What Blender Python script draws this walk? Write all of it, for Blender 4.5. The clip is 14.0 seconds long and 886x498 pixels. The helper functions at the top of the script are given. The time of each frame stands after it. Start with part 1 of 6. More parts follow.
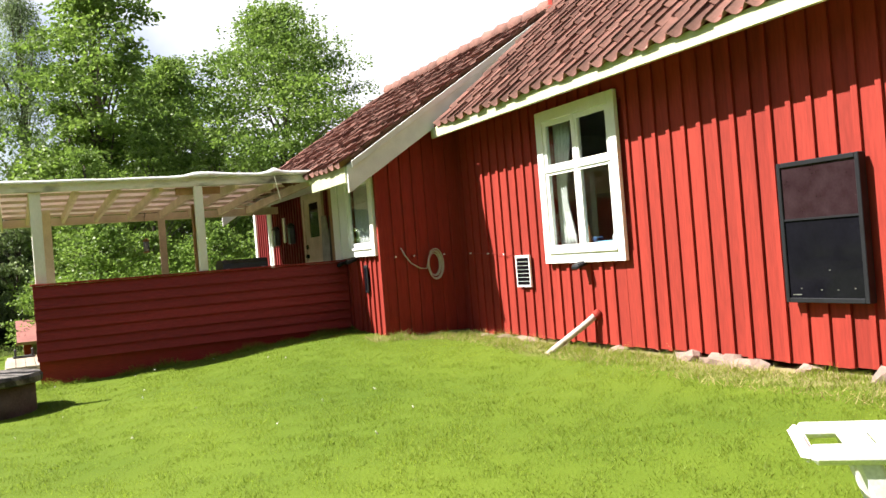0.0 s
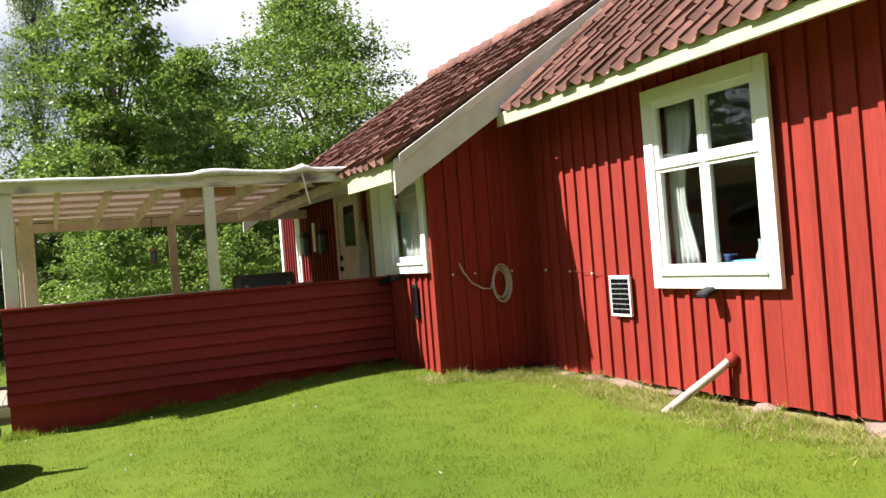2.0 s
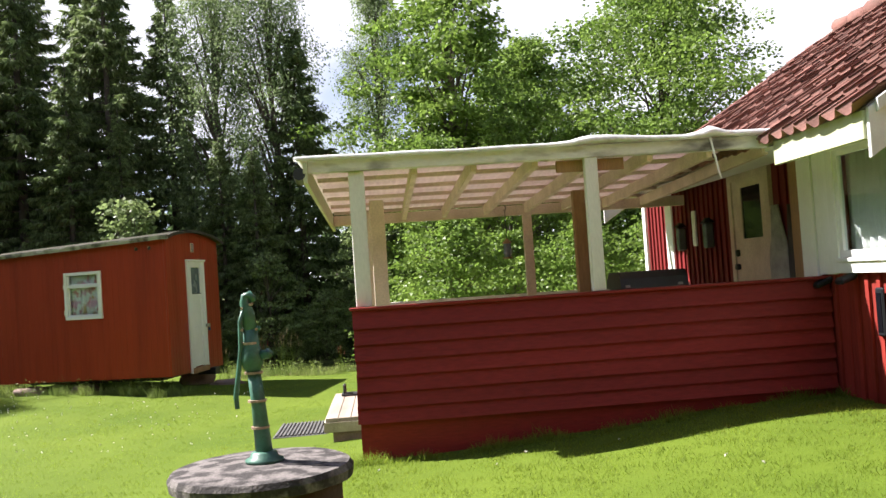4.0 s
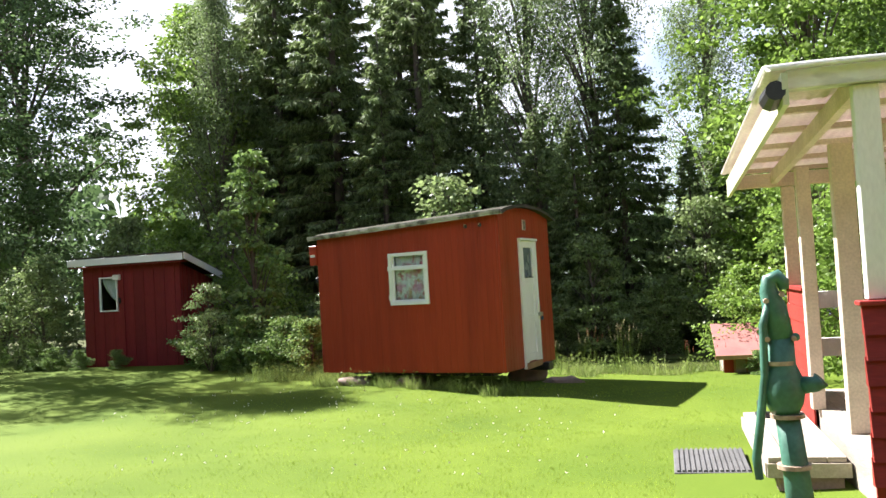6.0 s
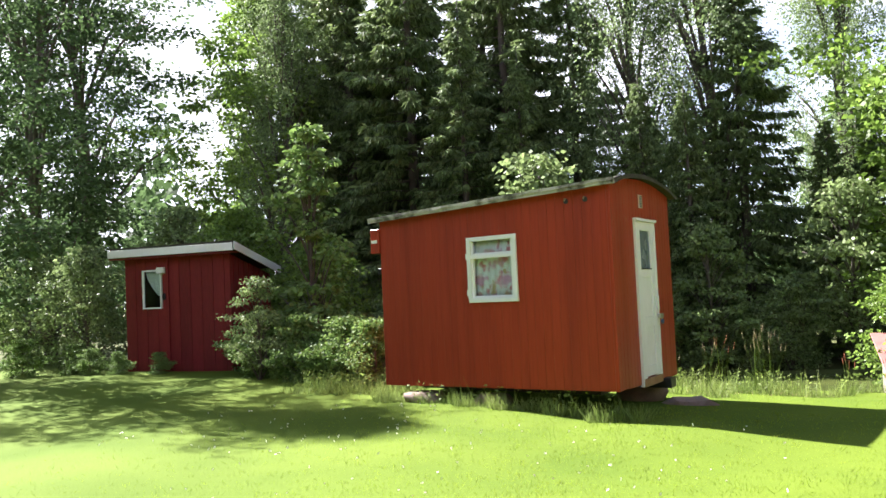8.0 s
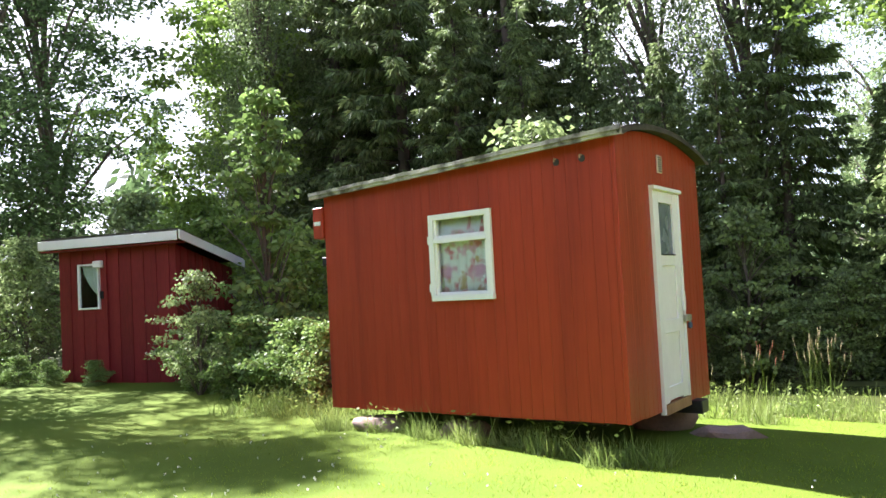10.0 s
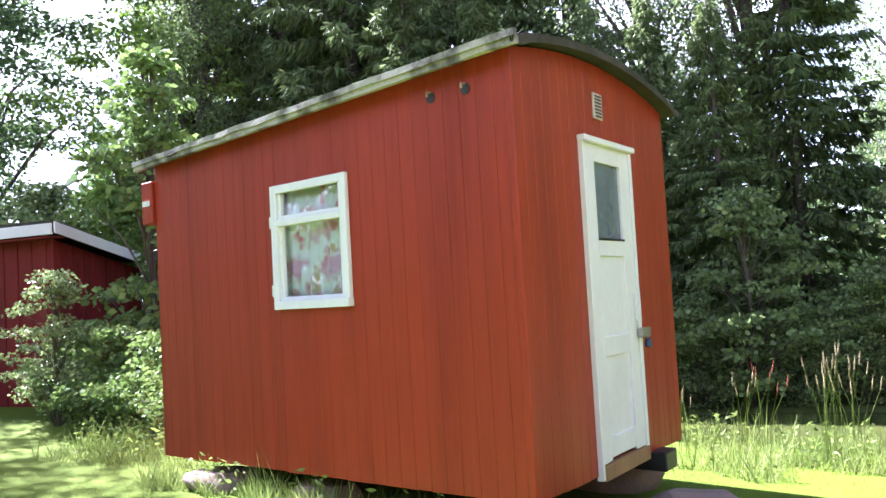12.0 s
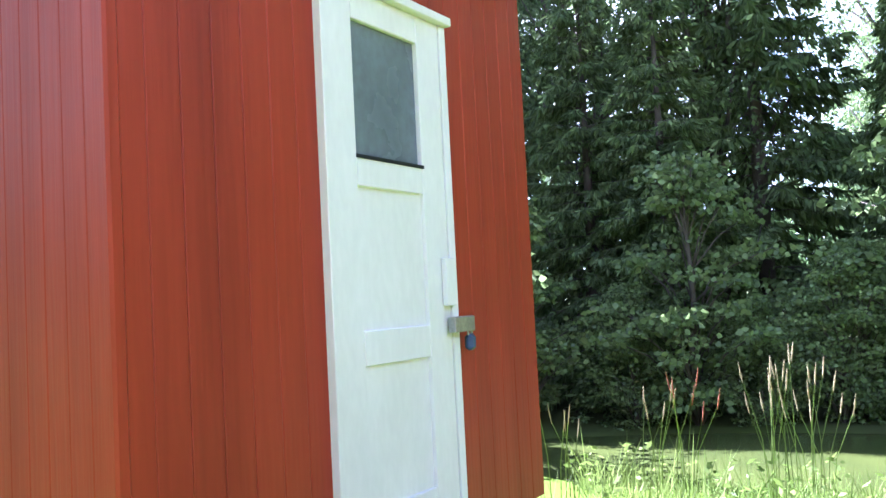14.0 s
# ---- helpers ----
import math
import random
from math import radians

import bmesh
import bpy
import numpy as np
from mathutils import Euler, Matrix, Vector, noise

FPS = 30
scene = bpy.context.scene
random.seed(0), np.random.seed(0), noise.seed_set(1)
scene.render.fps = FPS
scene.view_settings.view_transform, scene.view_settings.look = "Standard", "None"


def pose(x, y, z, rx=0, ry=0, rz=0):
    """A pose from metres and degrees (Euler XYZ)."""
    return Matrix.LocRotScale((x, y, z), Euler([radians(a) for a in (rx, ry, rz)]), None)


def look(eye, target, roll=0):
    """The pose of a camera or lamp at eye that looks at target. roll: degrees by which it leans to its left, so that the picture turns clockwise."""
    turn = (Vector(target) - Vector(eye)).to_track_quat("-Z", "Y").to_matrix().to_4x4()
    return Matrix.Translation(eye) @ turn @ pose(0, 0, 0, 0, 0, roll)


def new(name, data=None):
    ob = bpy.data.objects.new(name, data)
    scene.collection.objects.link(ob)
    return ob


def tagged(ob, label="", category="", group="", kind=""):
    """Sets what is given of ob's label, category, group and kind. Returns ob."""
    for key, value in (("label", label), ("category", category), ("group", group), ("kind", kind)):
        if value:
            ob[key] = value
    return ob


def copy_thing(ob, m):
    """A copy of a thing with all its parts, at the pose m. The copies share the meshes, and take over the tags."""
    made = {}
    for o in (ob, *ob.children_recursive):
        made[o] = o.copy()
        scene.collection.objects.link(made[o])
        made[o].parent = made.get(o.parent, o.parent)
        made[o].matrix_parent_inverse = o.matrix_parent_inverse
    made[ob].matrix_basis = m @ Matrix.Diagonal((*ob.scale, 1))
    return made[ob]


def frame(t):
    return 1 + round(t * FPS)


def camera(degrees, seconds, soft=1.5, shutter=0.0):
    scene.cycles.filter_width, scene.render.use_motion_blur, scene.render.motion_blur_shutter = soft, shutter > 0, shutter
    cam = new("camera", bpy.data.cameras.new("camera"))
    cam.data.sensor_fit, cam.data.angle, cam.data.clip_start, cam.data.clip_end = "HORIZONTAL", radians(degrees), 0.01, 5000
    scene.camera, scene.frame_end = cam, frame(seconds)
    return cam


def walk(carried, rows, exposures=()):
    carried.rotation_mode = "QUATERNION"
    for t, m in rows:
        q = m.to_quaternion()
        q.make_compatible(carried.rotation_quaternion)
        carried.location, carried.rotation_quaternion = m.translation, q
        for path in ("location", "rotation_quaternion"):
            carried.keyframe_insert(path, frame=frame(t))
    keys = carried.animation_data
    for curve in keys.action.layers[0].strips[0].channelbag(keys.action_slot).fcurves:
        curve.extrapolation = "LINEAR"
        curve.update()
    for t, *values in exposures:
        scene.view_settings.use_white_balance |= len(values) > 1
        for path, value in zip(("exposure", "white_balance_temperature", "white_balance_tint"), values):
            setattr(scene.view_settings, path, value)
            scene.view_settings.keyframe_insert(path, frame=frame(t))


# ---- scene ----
cam = camera(53.3, 14.0)
PATH = [
    (0, (0.254, -1.417, 1.348), (1.133, 0.38, 1.355), -4.6),
    (0.5, (0.416, -0.919, 1.483), (1.313, 0.868, 1.5), -4.5),
    (1, (0.585, -0.383, 1.55), (1.497, 1.397, 1.564), -4.4),
    (1.5, (0.763, 0.179, 1.571), (1.642, 1.975, 1.58), -4.5),
    (2, (0.873, 0.721, 1.563), (1.693, 2.546, 1.571), -4.5),
    (2.5, (0.915, 1.3, 1.591), (1.612, 3.175, 1.622), -4.2),
    (3, (0.85, 1.872, 1.61), (1.377, 3.801, 1.647), -4.2),
    (3.5, (0.824, 2.424, 1.559), (1.182, 4.391, 1.604), -3.9),
    (4.1, (0.661, 3.085, 1.543), (0.761, 5.081, 1.61), -3.8),
    (6.3, (-0.652, 5.58, 1.569), (-1.185, 7.505, 1.646), -3.2),
    (6.5, (-0.757, 5.83, 1.541), (-1.319, 7.748, 1.622), -3.1),
    (7, (-0.975, 6.478, 1.469), (-1.583, 8.382, 1.56), -2.8),
    (9.5, (-1.466, 9.722, 1.355), (-2.161, 11.595, 1.453), -2.95),
    (10, (-1.515, 10.375, 1.345), (-2.225, 12.242, 1.44), -2.95),
    (10.5, (-1.565, 11.053, 1.343), (-2.292, 12.914, 1.431), -3.2),
    (11, (-1.512, 11.73, 1.305), (-2.245, 13.589, 1.398), -3.2),
    (11.5, (-1.433, 12.395, 1.281), (-2.174, 14.25, 1.369), -3.2),
    (12, (-1.417, 12.981, 1.287), (-2.158, 14.836, 1.393), -3.2),
    (12.5, (-1.318, 13.561, 1.276), (-2.073, 15.41, 1.381), -3.1),
    (13, (-1.294, 14.171, 1.238), (-2.05, 16.02, 1.335), -3.12),
    (13.5, (-1.241, 14.782, 1.128), (-1.978, 16.637, 1.244), -3.4),
    (14, (-1.247, 15.39, 1.103), (-1.941, 17.263, 1.211), -2.9),
]
EXPOSURES = [(0, 1.7, 6500, 12), (1.5, 1.45, 6450, 13), (3.0, 1.5, 6400, 16), (4.1, 1.75, 6250, 18), (6.5, 2.2, 6100, 17), (9.5, 2.65, 6000, 21), (11, 3.0, 5650, 27), (12.5, 3.25, 5350, 31), (14, 3.4, 5000, 26)]
walk(cam, [(t, look(eye, target, roll)) for t, eye, target, roll in PATH], EXPOSURES)

# ---- world, sun ----
SUN_TO = Vector((-1.0, 0.39, 1.2)).normalized()
world = bpy.data.worlds.new("sky")
scene.world = world
world.use_nodes = True
wn, wl = world.node_tree.nodes, world.node_tree.links
wn.clear()
w_out = wn.new("ShaderNodeOutputWorld")
w_bg = wn.new("ShaderNodeBackground")
w_sky = wn.new("ShaderNodeTexSky")
w_sky.sky_type = "NISHITA"
w_sky.sun_disc = False
w_sky.air_density = 0.7
w_sky.dust_density = 0.4
w_sky.sun_elevation = math.asin(SUN_TO.z)
w_sky.sun_rotation = math.atan2(SUN_TO.x, SUN_TO.y)
w_co = wn.new("ShaderNodeTexCoord")
w_noise = wn.new("ShaderNodeTexNoise")
w_noise.inputs["Scale"].default_value = 2.2
w_noise.inputs["Detail"].default_value = 6.0
w_ramp = wn.new("ShaderNodeValToRGB")
w_ramp.color_ramp.elements[0].position = 0.30
w_ramp.color_ramp.elements[1].position = 0.47
w_mix = wn.new("ShaderNodeMix")
w_mix.data_type = "RGBA"
w_mix.inputs["B"].default_value = (8.0, 8.15, 8.4, 1)
w_bg.inputs["Strength"].default_value = 0.05
wl.new(w_co.outputs["Generated"], w_noise.inputs["Vector"])
wl.new(w_noise.outputs["Fac"], w_ramp.inputs["Fac"])
w_sep = wn.new("ShaderNodeSeparateXYZ")
w_el = wn.new("ShaderNodeMapRange")
w_el.inputs["From Min"].default_value, w_el.inputs["From Max"].default_value = 0.28, 0.62
w_el.inputs["To Min"].default_value, w_el.inputs["To Max"].default_value = 1.0, 0.12
w_mul = wn.new("ShaderNodeMath")
w_mul.operation = "MULTIPLY"
wl.new(w_co.outputs["Generated"], w_sep.inputs["Vector"])
wl.new(w_sep.outputs["Z"], w_el.inputs["Value"])
wl.new(w_ramp.outputs["Color"], w_mul.inputs[0])
wl.new(w_el.outputs["Result"], w_mul.inputs[1])
wl.new(w_mul.outputs["Value"], w_mix.inputs["Factor"])
wl.new(w_sky.outputs["Color"], w_mix.inputs["A"])
wl.new(w_mix.outputs["Result"], w_bg.inputs["Color"])
wl.new(w_bg.outputs["Background"], w_out.inputs["Surface"])

sun = new("sun", bpy.data.lights.new("sun", "SUN"))
sun.data.energy = 5.0
sun.data.angle = radians(0.6)
sun.data.color = (1.0, 0.95, 0.86)
sun.matrix_world = look(SUN_TO * 60, (0, 0, 0))


# ---- materials ----
def mat(name, base, dark=None, rough=0.6, scale=6.0, fine=60.0, bump=0.15, stretch=(1, 1, 1), metal=0.0, spec=0.5,
        island=0.0, objrand=0.0, translucent=0.0, patch=(0.35, 0.7), coat=0.0, space="Object", grain=0.13):
    """A surface with two scales of variation, fine relief and, where asked, a tone of its own for each piece."""
    m = bpy.data.materials.new(name)
    m.use_nodes = True
    n, l = m.node_tree.nodes, m.node_tree.links
    p = n["Principled BSDF"]
    co = n.new("ShaderNodeTexCoord")
    mp = n.new("ShaderNodeMapping")
    mp.inputs["Scale"].default_value = stretch
    l.new(co.outputs[space], mp.inputs["Vector"])
    a = n.new("ShaderNodeTexNoise")
    a.inputs["Scale"].default_value, a.inputs["Detail"].default_value = scale, 5
    b = n.new("ShaderNodeTexNoise")
    b.inputs["Scale"].default_value, b.inputs["Detail"].default_value = fine, 4
    l.new(mp.outputs["Vector"], a.inputs["Vector"])
    l.new(mp.outputs["Vector"], b.inputs["Vector"])
    r = n.new("ShaderNodeMapRange")
    r.inputs["From Min"].default_value, r.inputs["From Max"].default_value = patch
    l.new(a.outputs["Fac"], r.inputs["Value"])
    x = n.new("ShaderNodeMix")
    x.data_type = "RGBA"
    x.inputs["A"].default_value = (*base, 1)
    x.inputs["B"].default_value = (*(dark or [c * 0.72 for c in base]), 1)
    l.new(r.outputs["Result"], x.inputs["Factor"])
    h = n.new("ShaderNodeHueSaturation")
    l.new(x.outputs["Result"], h.inputs["Color"])
    v = n.new("ShaderNodeMapRange")
    v.inputs["To Min"].default_value, v.inputs["To Max"].default_value = 1 - grain, 1 + grain
    v.inputs["From Min"].default_value, v.inputs["From Max"].default_value = 0.3, 0.7
    l.new(b.outputs["Fac"], v.inputs["Value"])
    last = v.outputs["Result"]
    if island or objrand:
        rnd = n.new("ShaderNodeNewGeometry").outputs["Random Per Island"] if island else n.new("ShaderNodeObjectInfo").outputs["Random"]
        k = n.new("ShaderNodeMapRange")
        amount = island or objrand
        k.inputs["To Min"].default_value, k.inputs["To Max"].default_value = 1 - amount, 1 + amount
        l.new(rnd, k.inputs["Value"])
        mul = n.new("ShaderNodeMath")
        mul.operation = "MULTIPLY"
        l.new(last, mul.inputs[0])
        l.new(k.outputs["Result"], mul.inputs[1])
        last = mul.outputs["Value"]
    l.new(last, h.inputs["Value"])
    l.new(h.outputs["Color"], p.inputs["Base Color"])
    rr = n.new("ShaderNodeMapRange")
    rr.inputs["To Min"].default_value, rr.inputs["To Max"].default_value = rough - 0.08, min(1, rough + 0.1)
    l.new(a.outputs["Fac"], rr.inputs["Value"])
    l.new(rr.outputs["Result"], p.inputs["Roughness"])
    p.inputs["Metallic"].default_value = metal
    p.inputs["Specular IOR Level"].default_value = spec
    p.inputs["Coat Weight"].default_value = coat
    if bump:
        bp = n.new("ShaderNodeBump")
        bp.inputs["Strength"].default_value = bump
        bp.inputs["Distance"].default_value = 0.01
        l.new(b.outputs["Fac"], bp.inputs["Height"])
        l.new(bp.outputs["Normal"], p.inputs["Normal"])
    if translucent:
        t = n.new("ShaderNodeBsdfTranslucent")
        l.new(h.outputs["Color"], t.inputs["Color"])
        ms = n.new("ShaderNodeMixShader")
        ms.inputs["Fac"].default_value = translucent
        l.new(p.outputs["BSDF"], ms.inputs[1])
        l.new(t.outputs["BSDF"], ms.inputs[2])
        l.new(ms.outputs["Shader"], n["Material Output"].inputs["Surface"])
    return m


def glass_mat(name, tint=(0.9, 0.95, 0.95), rough=0.01):
    m = bpy.data.materials.new(name)
    m.use_nodes = True
    n, l = m.node_tree.nodes, m.node_tree.links
    n.remove(n["Principled BSDF"])
    g = n.new("ShaderNodeBsdfGlossy")
    g.inputs["Roughness"].default_value = rough
    t = n.new("ShaderNodeBsdfTransparent")
    t.inputs["Color"].default_value = (*tint, 1)
    f = n.new("ShaderNodeLayerWeight")
    f.inputs["Blend"].default_value = 0.5
    w = n.new("ShaderNodeMath")
    w.operation = "POWER"
    w.inputs[1].default_value = 3.5
    l.new(f.outputs["Facing"], w.inputs[0])
    k = n.new("ShaderNodeMath")
    k.operation = "MULTIPLY_ADD"
    k.inputs[1].default_value, k.inputs[2].default_value = 0.9, 0.07
    l.new(w.outputs["Value"], k.inputs[0])
    s = n.new("ShaderNodeMixShader")
    l.new(k.outputs["Value"], s.inputs["Fac"])
    l.new(t.outputs["BSDF"], s.inputs[1])
    l.new(g.outputs["BSDF"], s.inputs[2])
    l.new(s.outputs["Shader"], n["Material Output"].inputs["Surface"])
    return m


M_RED = mat("falu_red_paint", (0.275, 0.030, 0.019), (0.21, 0.021, 0.014), rough=0.75, scale=1.6, fine=45, bump=0.3, stretch=(1, 1, 0.12), objrand=0.09, spec=0.25, space="Object")
M_FENCE = mat("dark_red_fence_paint", (0.25, 0.022, 0.017), (0.19, 0.016, 0.013), rough=0.6, scale=2.0, fine=60, bump=0.2, stretch=(0.2, 1, 1), objrand=0.07, spec=0.3)
M_WAGON = mat("brown_red_gloss_paint", (0.315, 0.037, 0.014), (0.21, 0.023, 0.010), rough=0.42, scale=5.5, fine=50, bump=0.16, stretch=(1, 1, 0.06), patch=(0.45, 0.8), objrand=0.035, spec=0.25, grain=0.08)
# the shed's own crimson; on the porch wall it stands in for shade
M_SHED_PORCH_SHADE = mat("crimson_shed_and_porch_shade_paint", (0.19, 0.017, 0.018), (0.14, 0.013, 0.013), rough=0.65, scale=2, fine=50, bump=0.2, stretch=(1, 1, 0.15), objrand=0.1, spec=0.3)
M_WHITE = mat("white_paint", (0.80, 0.80, 0.79), (0.73, 0.73, 0.71), rough=0.45, scale=3, fine=40, bump=0.06, stretch=(1, 1, 0.4), grain=0.03)
M_WORN_WHITE = mat("weathered_white_paint", (0.72, 0.71, 0.66), (0.42, 0.40, 0.36), rough=0.7, scale=4.5, fine=70, bump=0.3, stretch=(1, 1, 0.35), patch=(0.5, 0.85), grain=0.05)
M_FASCIA = mat("pale_green_white_paint", (0.50, 0.52, 0.34), (0.43, 0.46, 0.28), rough=0.6, scale=3, fine=50, bump=0.12, grain=0.04)
M_BARGE = mat("grey_white_bargeboard_paint", (0.70, 0.69, 0.66), (0.55, 0.54, 0.52), rough=0.65, scale=3, fine=60, bump=0.15, grain=0.04)
M_BEAM = mat("stained_grey_white_beam", (0.66, 0.65, 0.62), (0.12, 0.11, 0.10), rough=0.75, scale=5, fine=60, bump=0.3, stretch=(0.35, 1, 1), patch=(0.50, 0.66), grain=0.06)
M_TILE = mat("weathered_clay_tile", (0.225, 0.112, 0.09), (0.135, 0.08, 0.068), rough=0.85, scale=5, fine=90, bump=0.4, objrand=0.3, spec=0.2, patch=(0.45, 0.75))
M_TILE_FAR = mat("weathered_clay_tile_far", (0.225, 0.112, 0.09), (0.135, 0.08, 0.068), rough=0.85, scale=5, fine=90, bump=0.4, island=0.3, spec=0.2, patch=(0.45, 0.75))
M_WOOD = mat("grey_weathered_wood", (0.36, 0.31, 0.25), (0.22, 0.19, 0.15), rough=0.85, scale=5, fine=80, bump=0.4, stretch=(1, 0.15, 1), objrand=0.12)
M_BROWN = mat("brown_stained_wood", (0.34, 0.19, 0.09), (0.24, 0.13, 0.06), rough=0.7, scale=4, fine=70, bump=0.3, stretch=(1, 1, 0.15))
M_CREAM = mat("cream_painted_rafter", (0.68, 0.56, 0.46), (0.52, 0.41, 0.33), rough=0.7, scale=4, fine=60, bump=0.2)
M_STONE = mat("granite_stone", (0.27, 0.185, 0.15), (0.18, 0.14, 0.12), rough=0.9, scale=6, fine=60, bump=0.6, objrand=0.15)
M_CONC = mat("lichen_concrete", (0.15, 0.135, 0.125), (0.032, 0.028, 0.026), rough=0.95, scale=9, fine=60, bump=0.9, patch=(0.42, 0.57), grain=0.3)
M_WELLSIDE = mat("dark_stained_concrete", (0.12, 0.085, 0.075), (0.06, 0.045, 0.04), rough=0.9, scale=6, fine=50, bump=0.6)
M_PUMP = mat("green_iron_paint", (0.06, 0.165, 0.115), (0.035, 0.10, 0.07), rough=0.42, scale=9, fine=70, bump=0.12)
M_RUST = mat("worn_flange_edge", (0.46, 0.34, 0.24), (0.2, 0.12, 0.08), rough=0.7, scale=20, fine=90, bump=0.2)
M_BLACK = mat("black_metal", (0.018, 0.018, 0.02), (0.03, 0.03, 0.032), rough=0.45, scale=8, fine=90, bump=0.1)
M_DARKGREY = mat("dark_grey_frame", (0.014, 0.015, 0.018), (0.010, 0.010, 0.012), spec=0.2, rough=0.5, scale=8, fine=90, bump=0.05)
M_CELL = mat("solar_cell", (0.005, 0.005, 0.007), (0.007, 0.007, 0.010), rough=0.06, scale=4, fine=40, bump=0.0, spec=0.12)
M_COLLECTOR_TOP = mat("collector_glass_over_perforated_sheet", (0.020, 0.010, 0.012), (0.03, 0.017, 0.02), rough=0.08, scale=9, fine=60, bump=0.0, spec=0.4)
M_PLASTIC = mat("white_plastic", (0.82, 0.82, 0.82), (0.74, 0.74, 0.73), rough=0.35, scale=5, fine=60, bump=0.04)
M_PVC = mat("dirty_white_pipe", (0.56, 0.50, 0.44), (0.34, 0.27, 0.22), rough=0.5, scale=9, fine=60, bump=0.15)
M_HOSE = mat("beige_rubber_hose", (0.50, 0.44, 0.38), (0.40, 0.35, 0.30), rough=0.5, scale=20, fine=90, bump=0.05)
M_FELT = mat("mossy_roof_felt", (0.075, 0.068, 0.055), (0.045, 0.045, 0.03), rough=0.95, spec=0.1, scale=4, fine=50, bump=0.6)
M_ROOFEDGE = mat("bleached_roof_edge_wood", (0.40, 0.38, 0.34), (0.09, 0.082, 0.07), rough=0.9, scale=6, fine=60, bump=0.6, patch=(0.42, 0.6))
M_IRON = mat("galvanised_metal", (0.42, 0.43, 0.42), (0.3, 0.3, 0.29), rough=0.4, metal=0.8, scale=9, fine=80, bump=0.1)
M_BLUE = mat("blue_plastic", (0.03, 0.07, 0.16), (0.02, 0.05, 0.12), rough=0.4, scale=9, fine=60, bump=0.05)
M_CYAN = mat("light_blue_plastic", (0.16, 0.42, 0.62), (0.12, 0.36, 0.56), rough=0.4, scale=9, fine=60, bump=0.05)
M_AMBER = mat("brown_bottle", (0.28, 0.13, 0.05), (0.2, 0.09, 0.03), rough=0.2, scale=9, fine=60, bump=0.0)
M_CLEAR = mat("clear_grey_glassware", (0.55, 0.58, 0.58), (0.45, 0.48, 0.48), rough=0.12, scale=9, fine=60, bump=0.0)
M_CURTAIN = mat("white_net_curtain", (0.75, 0.75, 0.72), (0.66, 0.66, 0.63), rough=0.9, scale=5, fine=120, bump=0.1, translucent=0.15)
M_ROOM = mat("dim_room_wall", (0.30, 0.27, 0.22), (0.24, 0.21, 0.17), rough=0.9, scale=2, fine=40, bump=0.05)
M_SHEET = mat("translucent_roof_sheet", (0.86, 0.76, 0.74), (0.72, 0.62, 0.60), rough=0.5, scale=3, fine=40, bump=0.08, translucent=0.26)
M_TARP = mat("white_roof_tarpaulin", (0.84, 0.84, 0.84), (0.62, 0.62, 0.60), rough=0.55, scale=3, fine=20, bump=0.3, translucent=0.2, patch=(0.5, 0.8))
M_COAT = mat("grey_cloth", (0.42, 0.40, 0.37), (0.26, 0.25, 0.23), rough=0.95, scale=7, fine=90, bump=0.3)
M_DARKCLOTH = mat("dark_cloth", (0.05, 0.045, 0.05), (0.1, 0.08, 0.07), rough=0.95, scale=7, fine=90, bump=0.3)
M_PINKROOF = mat("faded_red_roofing", (0.31, 0.12, 0.10), (0.22, 0.08, 0.07), rough=0.7, scale=3, fine=50, bump=0.25)
M_MAT = mat("grey_ribbed_rubber", (0.10, 0.10, 0.098), (0.07, 0.07, 0.066), rough=0.8, scale=8, fine=80, bump=0.2)
M_GLASS = glass_mat("window_glass")
M_GREYGLASS = mat("dull_blue_grey_pane", (0.16, 0.19, 0.23), (0.11, 0.13, 0.16), rough=0.25, scale=3, fine=30, bump=0.02)
M_LEAF = mat("bright_broad_leaf", (0.20, 0.30, 0.055), (0.12, 0.205, 0.036), rough=0.45, scale=0.7, fine=9, bump=0, island=0.35, translucent=0.5, spec=0.35)
M_LEAF_DARK = mat("dark_broad_leaf", (0.10, 0.16, 0.06), (0.06, 0.10, 0.036), rough=0.6, scale=0.7, fine=9, bump=0, island=0.45, translucent=0.42, spec=0.2)
M_BIRCH = mat("birch_leaf", (0.20, 0.27, 0.11), (0.13, 0.19, 0.07), rough=0.6, scale=0.7, fine=9, bump=0, island=0.4, translucent=0.5, spec=0.4)
M_NEEDLE = mat("spruce_needles", (0.19, 0.25, 0.095), (0.115, 0.17, 0.062), rough=0.6, scale=0.8, fine=9, bump=0, island=0.5, translucent=0.35, spec=0.2)
M_MAPLE = mat("young_maple_leaf", (0.24, 0.31, 0.12), (0.155, 0.22, 0.08), rough=0.4, scale=1.1, fine=12, bump=0, island=0.45, translucent=0.45, spec=0.4)
M_BARK = mat("rough_bark", (0.13, 0.105, 0.085), (0.06, 0.05, 0.042), rough=0.95, scale=5, fine=40, bump=0.8, stretch=(1, 1, 0.25))
M_BUSH = mat("bush_leaf", (0.18, 0.275, 0.075), (0.11, 0.18, 0.045), rough=0.6, scale=1.2, fine=12, bump=0, island=0.4, translucent=0.4, spec=0.4)
M_BLADE = mat("grass_blade", (0.235, 0.31, 0.038), (0.165, 0.245, 0.026), rough=0.6, scale=0.5, fine=7, bump=0, island=0.3, translucent=0.6, spec=0.3)
M_WEED = mat("long_pale_grass", (0.24, 0.30, 0.08), (0.15, 0.22, 0.05), rough=0.6, scale=0.9, fine=9, bump=0, island=0.4, translucent=0.4, spec=0.3)
